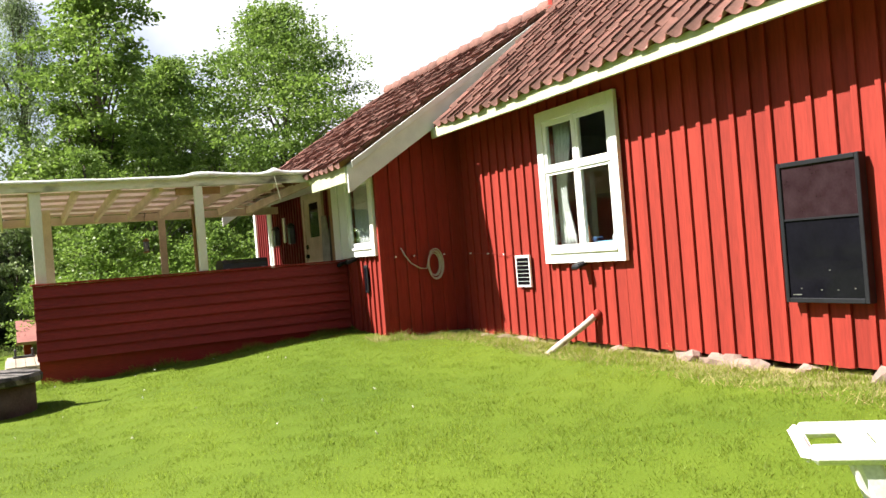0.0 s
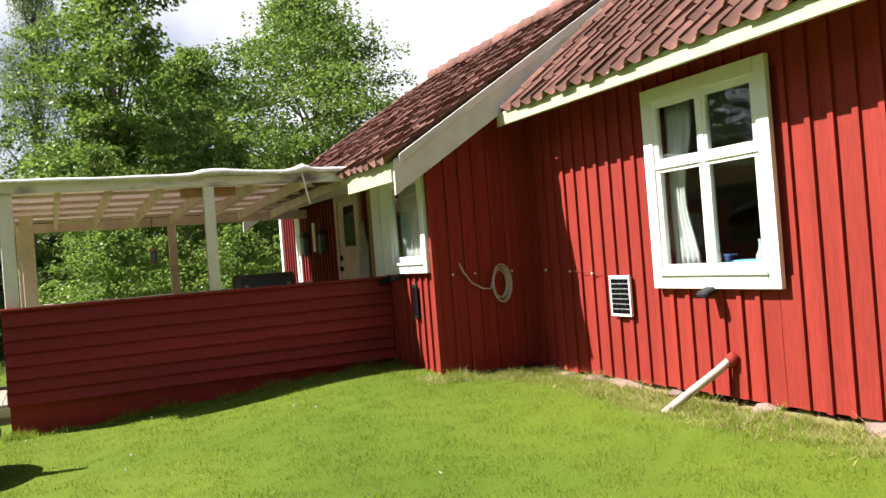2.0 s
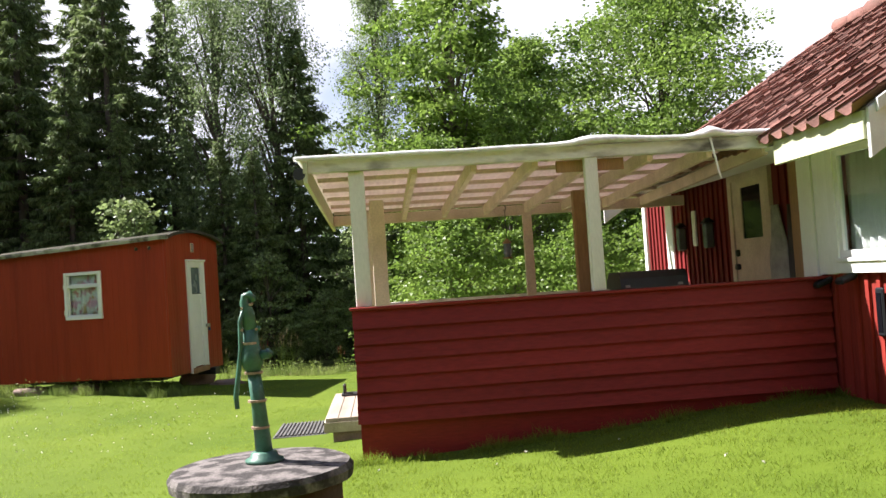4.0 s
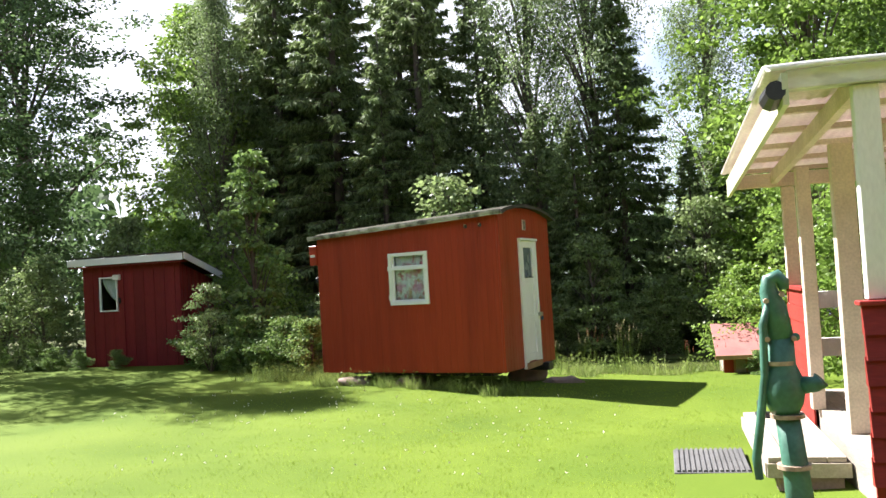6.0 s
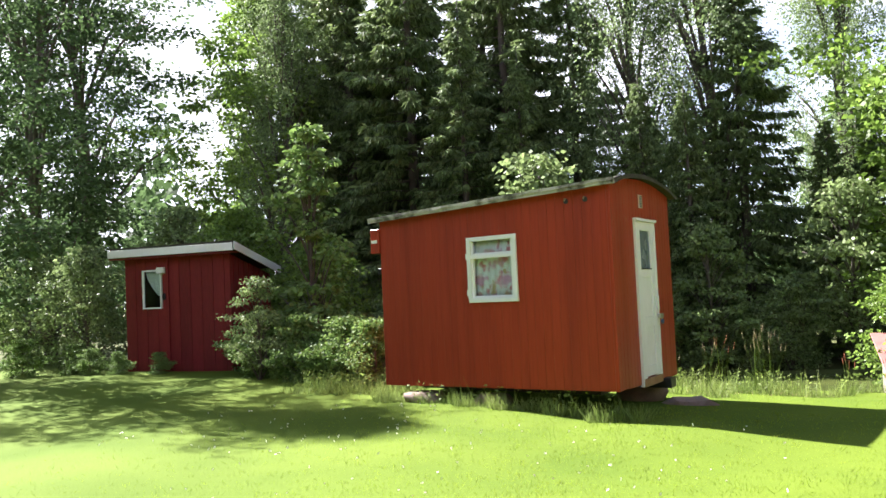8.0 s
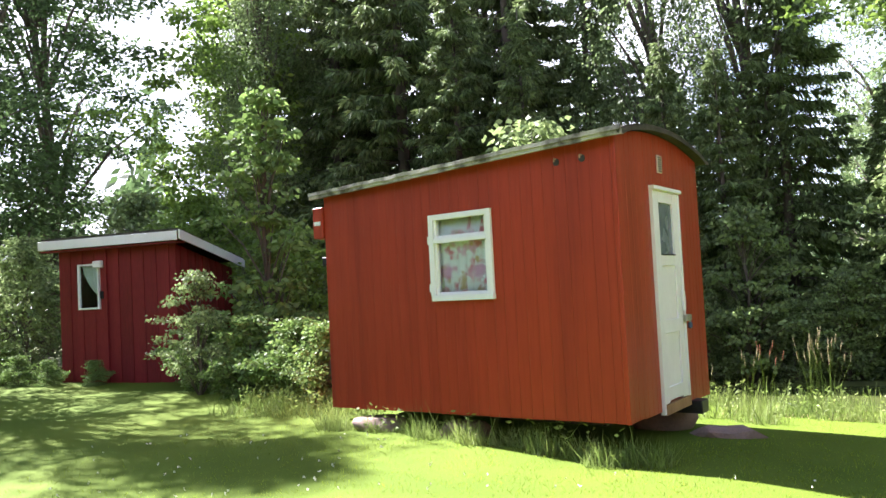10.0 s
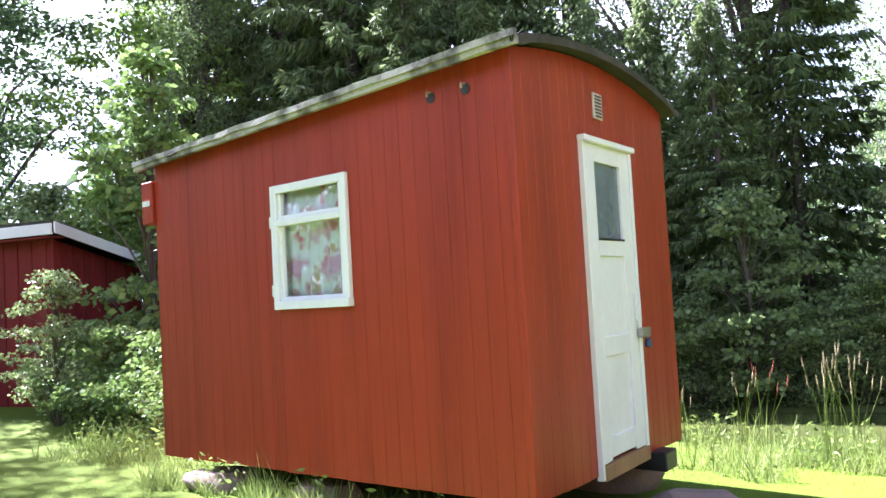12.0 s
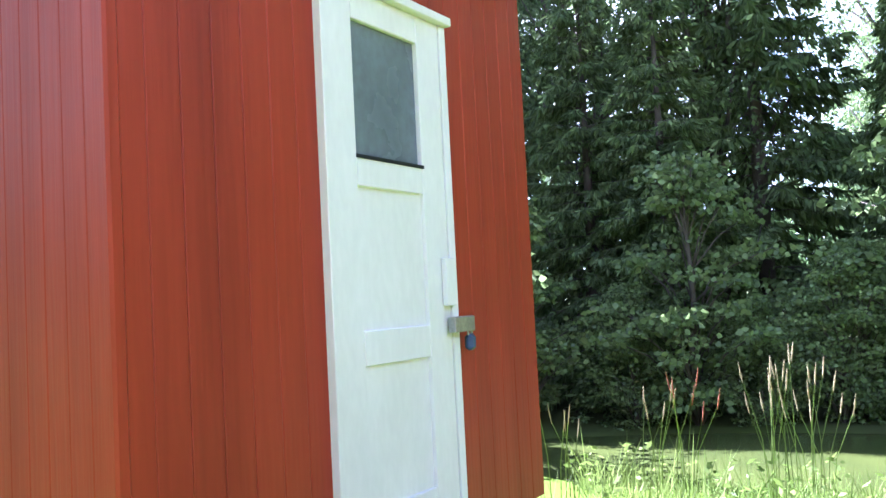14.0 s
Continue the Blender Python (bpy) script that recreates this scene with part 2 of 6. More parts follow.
M_STRAW = mat("dry_straw_grass", (0.46, 0.38, 0.19), (0.32, 0.26, 0.12), rough=0.8, scale=1.5, fine=9, bump=0, island=0.35, translucent=0.3, spec=0.2)
M_POND = mat("duckweed_pond_water", (0.078, 0.095, 0.026), (0.055, 0.07, 0.020), rough=0.22, scale=1.2, fine=40, bump=0.05, spec=0.5, patch=(0.4, 0.62))
M_SEED = mat("dry_seed_head", (0.42, 0.33, 0.19), (0.30, 0.22, 0.12), rough=0.8, scale=20, fine=60, bump=0.2)
M_SORREL = mat("rust_red_seed_head", (0.36, 0.11, 0.06), (0.26, 0.08, 0.05), rough=0.8, scale=20, fine=60, bump=0.2)
M_PETAL = mat("white_clover_petal", (0.78, 0.78, 0.72), (0.7, 0.7, 0.62), rough=0.7, scale=9, fine=60, bump=0)


def lawn_material():
    """Mown lawn, with straw by the house's foot and brown litter under the trees."""
    m = mat("mown_lawn", (0.100, 0.146, 0.013), (0.068, 0.112, 0.010), rough=0.85, scale=0.55, fine=70, bump=0.4, spec=0.12, grain=0.12)
    n, l = m.node_tree.nodes, m.node_tree.links
    hue = next(k for k in n if k.bl_idname == "ShaderNodeHueSaturation")
    p = n["Principled BSDF"]
    co = n.new("ShaderNodeTexCoord")
    sep = n.new("ShaderNodeSeparateXYZ")
    l.new(co.outputs["Object"], sep.inputs["Vector"])
    nz = n.new("ShaderNodeTexNoise")
    nz.inputs["Scale"].default_value, nz.inputs["Detail"].default_value = 0.9, 6
    l.new(co.outputs["Object"], nz.inputs["Vector"])

    def edge(axis, lo, hi, jitter):
        s = n.new("ShaderNodeMath")
        s.operation = "MULTIPLY_ADD"
        l.new(nz.outputs["Fac"], s.inputs[0])
        s.inputs[1].default_value = jitter
        l.new(sep.outputs[axis], s.inputs[2])
        r = n.new("ShaderNodeMapRange")
        r.inputs["From Min"].default_value, r.inputs["From Max"].default_value = lo + jitter / 2, hi + jitter / 2
        l.new(s.outputs["Value"], r.inputs["Value"])
        return r.outputs["Result"]

    def lay(colour, under, fac):
        x = n.new("ShaderNodeMix")
        x.data_type = "RGBA"
        x.inputs["B"].default_value = (*colour, 1)
        l.new(under, x.inputs["A"])
        l.new(fac, x.inputs["Factor"])
        return x.outputs["Result"]

    def gate(fac, off):
        x = n.new("ShaderNodeMath")
        x.operation, x.use_clamp = "SUBTRACT", True
        l.new(fac, x.inputs[0])
        l.new(off, x.inputs[1])
        return x.outputs["Value"]

    c = lay((0.27, 0.22, 0.12), hue.outputs["Color"], gate(edge("X", 4.9, 5.5, 1.3), edge("X", 10.2, 11.0, 0.9)))
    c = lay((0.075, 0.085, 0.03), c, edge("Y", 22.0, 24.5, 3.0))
    l.new(c, p.inputs["Base Color"])
    return m


M_LAWN = lawn_material()


def fabric_material():
    """Cotton printed with loose pink and red flowers on pale blue-white."""
    m = mat("flowered_curtain", (0.90, 0.85, 0.87), (0.80, 0.77, 0.80), rough=0.9, scale=5, fine=120, bump=0.1)
    n, l = m.node_tree.nodes, m.node_tree.links
    hue = next(k for k in n if k.bl_idname == "ShaderNodeHueSaturation")
    p = n["Principled BSDF"]
    co = n.new("ShaderNodeTexCoord")
    c = hue.outputs["Color"]
    for scale, lo, hi, colour in ((9, 0.50, 0.62, (0.72, 0.22, 0.28)), (7, 0.52, 0.64, (0.76, 0.38, 0.56)), (11, 0.6, 0.7, (0.62, 0.42, 0.24))):
        z = n.new("ShaderNodeTexNoise")
        z.inputs["Scale"].default_value, z.inputs["Detail"].default_value = scale, 3
        mp = n.new("ShaderNodeMapping")
        mp.inputs["Location"].default_value = (scale, 2 * scale, 0)
        l.new(co.outputs["Object"], mp.inputs["Vector"])
        l.new(mp.outputs["Vector"], z.inputs["Vector"])
        r = n.new("ShaderNodeMapRange")
        r.inputs["From Min"].default_value, r.inputs["From Max"].default_value = lo, hi
        l.new(z.outputs["Fac"], r.inputs["Value"])
        x = n.new("ShaderNodeMix")
        x.data_type = "RGBA"
        x.inputs["B"].default_value = (*colour, 1)
        l.new(c, x.inputs["A"])
        l.new(r.outputs["Result"], x.inputs["Factor"])
        c = x.outputs["Result"]
    l.new(c, p.inputs["Base Color"])
    return m


M_FLOWER = fabric_material()


# ---- mesh helpers ----
def box(bm, lo, hi, place=None, bev=0.0):
    """A box between two corners; place turns its points into world points."""
    c = [Vector((x, y, z)) for x in (lo[0], hi[0]) for y in (lo[1], hi[1]) for z in (lo[2], hi[2])]
    v = [bm.verts.new(place(p) if place else p) for p in c]
    f = [bm.faces.new([v[i] for i in q]) for q in ((0, 1, 3, 2), (4, 6, 7, 5), (0, 4, 5, 1), (2, 3, 7, 6), (0, 2, 6, 4), (1, 5, 7, 3))]
    if bev:
        bmesh.ops.bevel(bm, geom=list({e for k in f for e in k.edges}), offset=bev, segments=1, affect="EDGES")
    return bm


def beam(bm, a, b, w, h, up=(0, 0, 1), bev=0.0):
    """A squared timber from a to b, w across and h high."""
    a, b, up = Vector(a), Vector(b), Vector(up)
    d = (b - a).normalized()
    s = d.cross(up).normalized()
    u = s.cross(d)
    return box(bm, (0, -w / 2, -h / 2), ((b - a).length, w / 2, h / 2), lambda p: a + d * p.x + s * p.y + u * p.z, bev)


def tube(bm, pts, radii, n=10, caps=True):
    """A round bar along the points."""
    pts = [Vector(p) for p in pts]
    radii = radii if isinstance(radii, (list, tuple)) else [radii] * len(pts)
    rings, side = [], None
    for i, p in enumerate(pts):
        d = (pts[min(i + 1, len(pts) - 1)] - pts[max(i - 1, 0)]).normalized()
        if side is None:
            side = d.orthogonal().normalized()
        side = (side - d * side.dot(d)).normalized()
        w = d.cross(side)
        rings.append([bm.verts.new(p + radii[i] * (math.cos(k * math.tau / n) * side + math.sin(k * math.tau / n) * w)) for k in range(n)])
    for r, q in zip(rings, rings[1:]):
        for k in range(n):
            bm.faces.new((r[k], r[(k + 1) % n], q[(k + 1) % n], q[k]))
    if caps:
        bm.faces.new(rings[0][::-1])
        bm.faces.new(rings[-1])
    return bm


def made(*args, kind=box, **kw):
    bm = bmesh.new()
    kind(bm, *args, **kw)
    return bm


def finish(name, bm, material, smooth=False):
    me = bpy.data.meshes.new(name)
    bmesh.ops.recalc_face_normals(bm, faces=bm.faces[:])
    bm.to_mesh(me)
    bm.free()
    me.materials.append(material)
    if smooth:
        me.shade_smooth()
    return me


def thing(name, at, label, category, kind="", group=""):
    """An Empty at a thing's base, for its parts."""
    ob = new(name)
    ob.location = at
    ob.empty_display_size = 0.1
    return tagged(ob, label, category, group, kind)


def foot(ob):
    p = Vector((0, 0, 0))
    while ob:
        p += ob.location
        ob = ob.parent
    return p


def part(name, bm, material, parent, label="", smooth=False):
    """One mesh object under a thing or part; its points are given in world space."""
    bmesh.ops.translate(bm, verts=bm.verts[:], vec=-foot(parent))
    ob = new(name, finish(name, bm, material, smooth))
    ob.parent = parent
    return tagged(ob, label)


def solo(name, bm, material, label, category, kind="", group="", smooth=False):
    """A thing of one single mesh, its origin at its base."""
    xs = [v.co for v in bm.verts]
    at = Vector((sum(p.x for p in xs) / len(xs), sum(p.y for p in xs) / len(xs), min(p.z for p in xs)))
    bmesh.ops.translate(bm, verts=bm.verts[:], vec=-at)
    ob = new(name, finish(name, bm, material, smooth))
    ob.location = at
    return tagged(ob, label, category, group, kind)


def piece(name, me, parent, at, turn=None):
    """One piece on shared mesh data."""
    ob = new(name, me)
    ob.parent = parent
    ob.matrix_basis = Matrix.Translation(Vector(at) - foot(parent)) @ (turn or Matrix.Identity(4))
    return ob


# ---- the lie of the land ----
HEIGHTS = np.array([
    (0.2, -1.5, -0.04), (2.5, 1.0, 0.03), (5.4, 2.6, 0.24), (5.4, 5.5, 0.25), (5.3, 8.5, 0.27), (4.3, 8.7, 0.38), (4.3, 9.9, 0.42),
    (3.5, 9.9, 0.36), (2.4, 9.9, 0.25), (0.5, 9.9, 0.13), (0.0, 8.0, 0.10), (0.0, 4.5, 0.06), (-0.8, 7.0, 0.05), (-0.3, 13.0, -0.02), (-1.5, 11.0, -0.02),
    (-1.3, 15.4, -0.08), (-2.4, 16.6, 0.0), (-4.0, 17.2, 0.06), (-5.8, 18.0, 0.06), (-1.9, 19.0, -0.06), (-11.0, 21.2, 0.18), (-7.0, 20.0, 0.12),
    (0.5, 20.5, -0.2), (-2.0, 24.0, -0.25), (-20.0, 27.0, 0.3), (8.0, 0.0, 0.2), (9.0, 18.0, 0.1), (-10.0, 5.0, 0.05), (0.0, -15.0, -0.1)])


def ground_z(x, y):
    x, y = np.asarray(x, float), np.asarray(y, float)
    d = (x[..., None] - HEIGHTS[:, 0]) ** 2 + (y[..., None] - HEIGHTS[:, 1]) ** 2 + 0.6
    w = d ** -1.6
    z = (w * HEIGHTS[:, 2]).sum(-1) / w.sum(-1)
    hollow = ((x + 0.5) / 3.7) ** 2 + ((y - 22.35) / 1.45) ** 2
    z = z - 0.50 * np.clip(1.25 - hollow, 0, 0.8)
    return z + 0.012 * np.sin(x * 2.1 + y * 0.7) + 0.010 * np.sin(y * 2.7 - x * 1.1)


def gz(x, y):
    return float(ground_z(np.array(x), np.array(y)))


def build_ground():
    def steps(lo, hi, fine, a, b):
        left = [a - (a - lo) * (k / 14) ** 2 for k in range(14, 0, -1)]
        mid = list(np.arange(a, b, fine))
        right = [b + (hi - b) * (k / 14) ** 2 for k in range(0, 15)]
        return np.array(left + mid + right)
    xs, ys = steps(-400, 400, 0.3, -14, 8), steps(-400, 400, 0.3, -3, 27)
    gx, gy = np.meshgrid(xs, ys, indexing="ij")
    pts = np.stack([gx, gy, ground_z(gx, gy)], -1).reshape(-1, 3)
    nx, ny = len(xs), len(ys)
    i = (np.arange(nx - 1)[:, None] * ny + np.arange(ny - 1)[None]).ravel()
    me = bpy.data.meshes.new("ground")
    me.from_pydata(pts.tolist(), [], np.stack([i, i + ny, i + ny + 1, i + 1], 1).tolist())
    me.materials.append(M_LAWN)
    me.shade_smooth()
    tagged(new("ground", me), "sunlit mown lawn running into leaf litter under trees", "lawn", kind="structure")


build_ground()
bm = bmesh.new()
bm.faces.new([bm.verts.new((-0.5 + 4.1 * math.cos(k * math.tau / 48), 22.35 + 1.62 * math.sin(k * math.tau / 48), -0.27)) for k in range(48)])
solo("water", bm, M_POND, "still pond water covered with green duckweed", "pond", kind="structure")

# ---- the house ----
WX, WY = 5.50, 8.74          # face of the long wall; face of the wing's side wall
GX = 4.37                    # face of the wing's front wall
DX = 4.50                    # face of the recessed wall with the door
SLOPE_M, SLOPE_W = 0.82, 0.645


def main_roof_z(x):
    return 2.93 + SLOPE_M * (x - 5.06)


def wing_roof_z(x):
    return 2.50 + SLOPE_W * (x - 3.88)


def board_wall(name, axis, face, sign, a0, a1, base, top, holes, material, label, pitch=0.19, depth=0.14):
    """A wall clad with upright boards and cover strips. axis: the way it runs; face: the boards' outer face; sign: which way is out.
    holes: (a, b, z0, z1). top: a height, or a function of the way along."""
    def P(a, d, z):
        return Vector((face + sign * d, a, z)) if axis == "y" else Vector((a, face + sign * d, z))
    high = top if callable(top) else (lambda a: top)
    wall = thing(name, P((a0 + a1) / 2, 0, base), label, "wall", kind="structure")
    cuts = sorted({a0, a1, *[h[0] for h in holes], *[h[1] for h in holes]})
    bm = bmesh.new()
    for a, b in zip(cuts, cuts[1:]):
        spans = [(base, None)]
        for h in holes:
            if h[0] <= a and b <= h[1]:
                spans = [(base, h[2]), (h[3], None)]
        for z0, z1 in spans:
            pts = [(a, z0), (b, z0), (b, z1 if z1 else high(b) - 0.02), (a, z1 if z1 else high(a) - 0.02)]
            vs = [[bm.verts.new(P(p, d, z)) for p, z in pts] for d in (-depth, -0.024)]
            bm.faces.new(vs[0])
            bm.faces.new(vs[1][::-1])
            for k in range(4):
                bm.faces.new((vs[0][k], vs[0][(k + 1) % 4], vs[1][(k + 1) % 4], vs[1][k]))
    part("wall_core", bm, material, wall)

    def strip(kind, a, b, d0, d1):
        spans = [(base + random.uniform(-0.012, 0.01), high((a + b) / 2))]
        for h in holes:
            if a < h[1] and b > h[0]:
                if a < h[0] or b > h[1]:
                    if kind == "batten":
                        return
                spans = [(spans[0][0], h[2]), (h[3], spans[0][1])]
        for z0, z1 in spans:
            if z1 - z0 > 0.05:
                bm = bmesh.new()
                box(bm, (a, d0, z0), (b, d1, z1), lambda p: P(p.x, p.y, p.z))
                part(kind, bm, material, wall)
    k = 0
    a = a0
    while a < a1 - 0.02:
        b = min(a + pitch, a1)
        strip("board", a + 0.002, b - 0.002, -0.023, 0.0 + random.uniform(-0.002, 0.002))
        if b < a1 - 0.03:
            strip("batten", b - 0.024 + random.uniform(-0.004, 0.004), b + 0.024, 0.003, 0.024)
        a = b
        k += 1
    return wall


WIN = (5.287, 6.675, 1.13, 2.755)        # outer edge of the long wall's window casing
SWIN = (8.78, 9.80, 1.37, 2.44)       # the wing's small window
board_wall("wall_main", "y", WX, -1, -2.6, WY - 0.02, 0.31, 3.05, [(WIN[0] + 0.09, WIN[1] - 0.09, WIN[2] + 0.09, WIN[3] - 0.09)], M_RED,
           "falu-red board-and-batten long wall of the cottage")
board_wall("wall_wing_side", "x", WY, -1, GX + 0.03, 7.0, 0.34, lambda a: min(wing_roof_z(a) - 0.10, 4.4), [], M_RED,
           "falu-red boarded side wall of the wing in shade", pitch=0.16)
board_wall("wall_wing_front", "y", GX, -1, WY + 0.03, 10.30, 0.37, 2.55, [(SWIN[0] + 0.08, SWIN[1] - 0.08, SWIN[2] + 0.08, SWIN[3] - 0.08)], M_RED,
           "falu-red boarded front wall of the wing", pitch=0.16)
DOOR = (11.22, 12.22, 0.44, 2.44)
# shade under the porch roof is put into this wall's darker paint
board_wall("wall_porch", "y", DX, -1, 10.30, 15.25, 0.30, 2.55, [(DOOR[0], DOOR[1], 0.30, DOOR[3])], M_SHED_PORCH_SHADE, "red boarded wall inside the porch, its shade put into a darker paint", pitch=0.15)

# shell that closes the house
shell = thing("house_shell", (8, 6, 0.3), "plain inner and rear walls of the cottage", "wall", kind="structure")
part("rear_wall", made((9.9, -2.6, 0.2), (10.05, 15.25, 2.75)), M_ROOM, shell)
part("gable_south", made((WX, -2.75, 0.2), (10.0, -2.6, 3.0)), M_ROOM, shell)
part("gable_north", made((DX + 0.02, 15.25, 0.2), (10.0, 15.4, 2.75)), M_ROOM, shell)
part("room_divider", made((WX + 0.14, WY + 0.16, 0.2), (9.9, WY + 0.26, 2.9)), M_ROOM, shell)
part("inner_lining", made((5.57, -2.6, 2.80), (9.9, 8.7, 2.84)), M_ROOM, shell)
part("inner_lining", made((5.66, WY - 0.05, 0.46), (9.9, WY - 0.01, 2.80)), M_ROOM, shell)
solo("floor", made((5.6, -2.6, 0.36), (9.9, 15.2, 0.46)), M_WOOD, "worn wooden floorboards inside the cottage", "floor", kind="structure")
solo("ceiling", made((4.55, 8.95, 2.62), (9.9, 15.2, 2.66)), M_ROOM, "plain ceiling boards of the wing", "ceiling", kind="structure")

for y0, y1, x in ((10.10, 10.34, GX), (14.05, 14.30, DX), (15.17, 15.29, DX)):
    solo("corner_board", made((x - 0.045, y0, 0.34), (x - 0.006, y1, 2.52), bev=0.004), M_WHITE, "white painted upright corner board on the red wall", "trim", kind="structure")
solo("corner_board", made((GX - 0.03, 9.83, 1.36), (GX - 0.004, 10.09, 2.48), bev=0.004), M_WHITE, "wide white painted board beside the small window", "trim", kind="structure")
solo("corner_board", made((GX - 0.034, WY - 0.03, 0.36), (GX + 0.03, WY + 0.02, 2.45), bev=0.004), M_RED, "red painted corner board of the wing", "trim", kind="structure")


def house_window(name, y0, y1, z0, z1, x, cas, rows, mull, label):
    """A white window in a wall that runs along y: casing, sashes with bars, panes, sill."""
    w = thing(name, (x, (y0 + y1) / 2, z0), label, "window", kind="structure")
    f = x - 0.045
    for lo, hi in (((y0, z0), (y0 + cas, z1)), ((y1 - cas, z0), (y1, z1))):
        part("casing", made((f, lo[0], lo[1]), (x + 0.0, hi[0], hi[1]), bev=0.004), M_WHITE, w)
    part("casing", made((f - 0.004, y0 + cas, z1 - cas), (x, y1 - cas, z1), bev=0.004), M_WHITE, w)
    part("casing", made((f - 0.004, y0 + cas, z0), (x, y1 - cas, z0 + cas), bev=0.004), M_WHITE, w)
    part("sill", made((f - 0.022, y0 + cas - 0.01, z0 + cas - 0.012), (x, y1 - cas + 0.01, z0 + cas + 0.018), bev=0.004), M_WHITE, w, "flaking white painted sill")
    a0, a1, b0, b1 = y0 + cas, y1 - cas, z0 + cas + 0.018, z1 - cas
    cuts = [b0] + [b0 + (b1 - b0) * r for r in rows] + [b1]
    for s0, s1 in zip(cuts, cuts[1:]):
        cols = [a0, (a0 + a1) / 2, a1] if mull else [a0, a1]
        for c0, c1 in zip(cols, cols[1:]):
            g = 0.002
            sash = part("sash", made((x - 0.028, c0 + g, s0 + g), (x + 0.012, c0 + 0.055, s1 - g)), M_WHITE, w)
            part("stile", made((x - 0.028, c1 - 0.055, s0 + g), (x + 0.012, c1 - g, s1 - g)), M_WHITE, sash)
            part("rail", made((x - 0.026, c0 + 0.055, s0 + g), (x + 0.012, c1 - 0.055, s0 + 0.06)), M_WHITE, sash)
            part("rail", made((x - 0.026, c0 + 0.055, s1 - 0.05), (x + 0.012, c1 - 0.055, s1 - g)), M_WHITE, sash)
            pane = part("pane", made((x - 0.008, c0 + 0.05, s0 + 0.05), (x - 0.005, c1 - 0.05, s1 - 0.045)), M_GLASS, w, "clear window pane reflecting sky and trees")
            pane.visible_shadow = False
    if len(rows):
        zt = b0 + (b1 - b0) * rows[0]
        part("transom", made((x - 0.04, a0 + 0.004, zt - 0.022), (x - 0.028, a1 - 0.004, zt + 0.022), bev=0.003), M_WHITE, w)
    if mull:
        part("mullion", made((x - 0.036, (a0 + a1) / 2 - 0.024, b0), (x - 0.0285, (a0 + a1) / 2 + 0.024, b1 - 0.01)), M_WHITE, w)
    return w


house_window("window_1", *WIN, WX - 0.024, 0.115, (0.62,), True, "white four-pane cottage window in the red wall")
house_window("window_2", *SWIN, GX - 0.024, 0.10, (), False, "small white single-pane window in the wing")


def curtain(name, y0, y1, z0, z1, x, label, gather=0.4, folds=5, material=None):
    bm = bmesh.new()
    n, m = folds * 6, 10
    grid = []
    for j in range(m + 1):
        s = j / m
        pinch = 1 - gather * math.sin(math.pi * min(1, s * 1.1)) ** 2
        grid.append([bm.verts.new((x + 0.022 * math.sin(i / n * folds * math.tau), y1 - (y1 - y0) * (i / n) * pinch, z0 + (z1 - z0) * s)) for i in range(n + 1)])
    for r, q in zip(grid, grid[1:]):
        for i in range(n):
            bm.faces.new((r[i], r[i + 1], q[i + 1], q[i]))
    ob = solo(name, bm, material or M_CURTAIN, label, "curtain", smooth=True)
    sol = ob.modifiers.new("cloth", "SOLIDIFY")
    sol.thickness = 0.003
    return ob


curtain("curtain", 6.24, 6.56, 1.26, 2.62, WX + 0.08, "white net curtain gathered behind the cottage window")
curtain("curtain", 8.88, 9.70, 1.48, 2.36, GX + 0.05, "white curtain behind the small wing window", gather=0.15, folds=7)
solo("window_shelf", made((WX + 0.02, WIN[0] + 0.1, 1.225), (WX + 0.32, WIN[1] - 0.1, 1.25), bev=0.004), M_WHITE, "white inner window shelf", "shelf", kind="structure")


def lathe(bm, profile, at, n=14):
    rings = []
    for r, z in profile:
        rings.append([bm.verts.new((at[0] + r * math.cos(k * math.tau / n), at[1] + r * math.sin(k * math.tau / n), at[2] + z)) for k in range(n)])
    for r, q in zip(rings, rings[1:]):
        for k in range(n):
            bm.faces.new((r[k], r[(k + 1) % n], q[(k + 1) % n], q[k]))
    bm.faces.new(rings[0][::-1])
    bm.faces.new(rings[-1])
    return bm


def bottle(y, h, r, material, label, name="bottle"):
    bm = made([(r, 0), (r * 1.05, h * 0.1), (r, h * 0.5), (r * 0.45, h * 0.68), (r * 0.4, h * 0.94), (r * 0.5, h)], (WX + 0.10, y, 1.251), kind=lathe)
    return solo(name, bm, material, label, "bottle", smooth=True)


bottle(6.07, 0.25, 0.032, M_AMBER, "tall brown bottle on the window shelf")
bottle(6.20, 0.07, 0.035, M_AMBER, "small brown jar on the window shelf", "jar")
bottle(6.30, 0.06, 0.04, M_AMBER, "low reddish jar on the window shelf", "jar")
bottle(5.62, 0.23, 0.042, M_CLEAR, "clear glass oil lamp on the window shelf", "oil_lamp")
solo("plastic_tub", made((WX + 0.06, 5.47, 1.251), (WX + 0.20, 5.93, 1.335), bev=0.012), M_CYAN, "light blue plastic tub on the window shelf", "tub")
solo("plastic_tub", made((WX + 0.12, 5.98, 1.251), (WX + 0.22, 6.20, 1.38), bev=0.012), M_BLUE, "dark blue plastic tub on the window shelf", "tub")


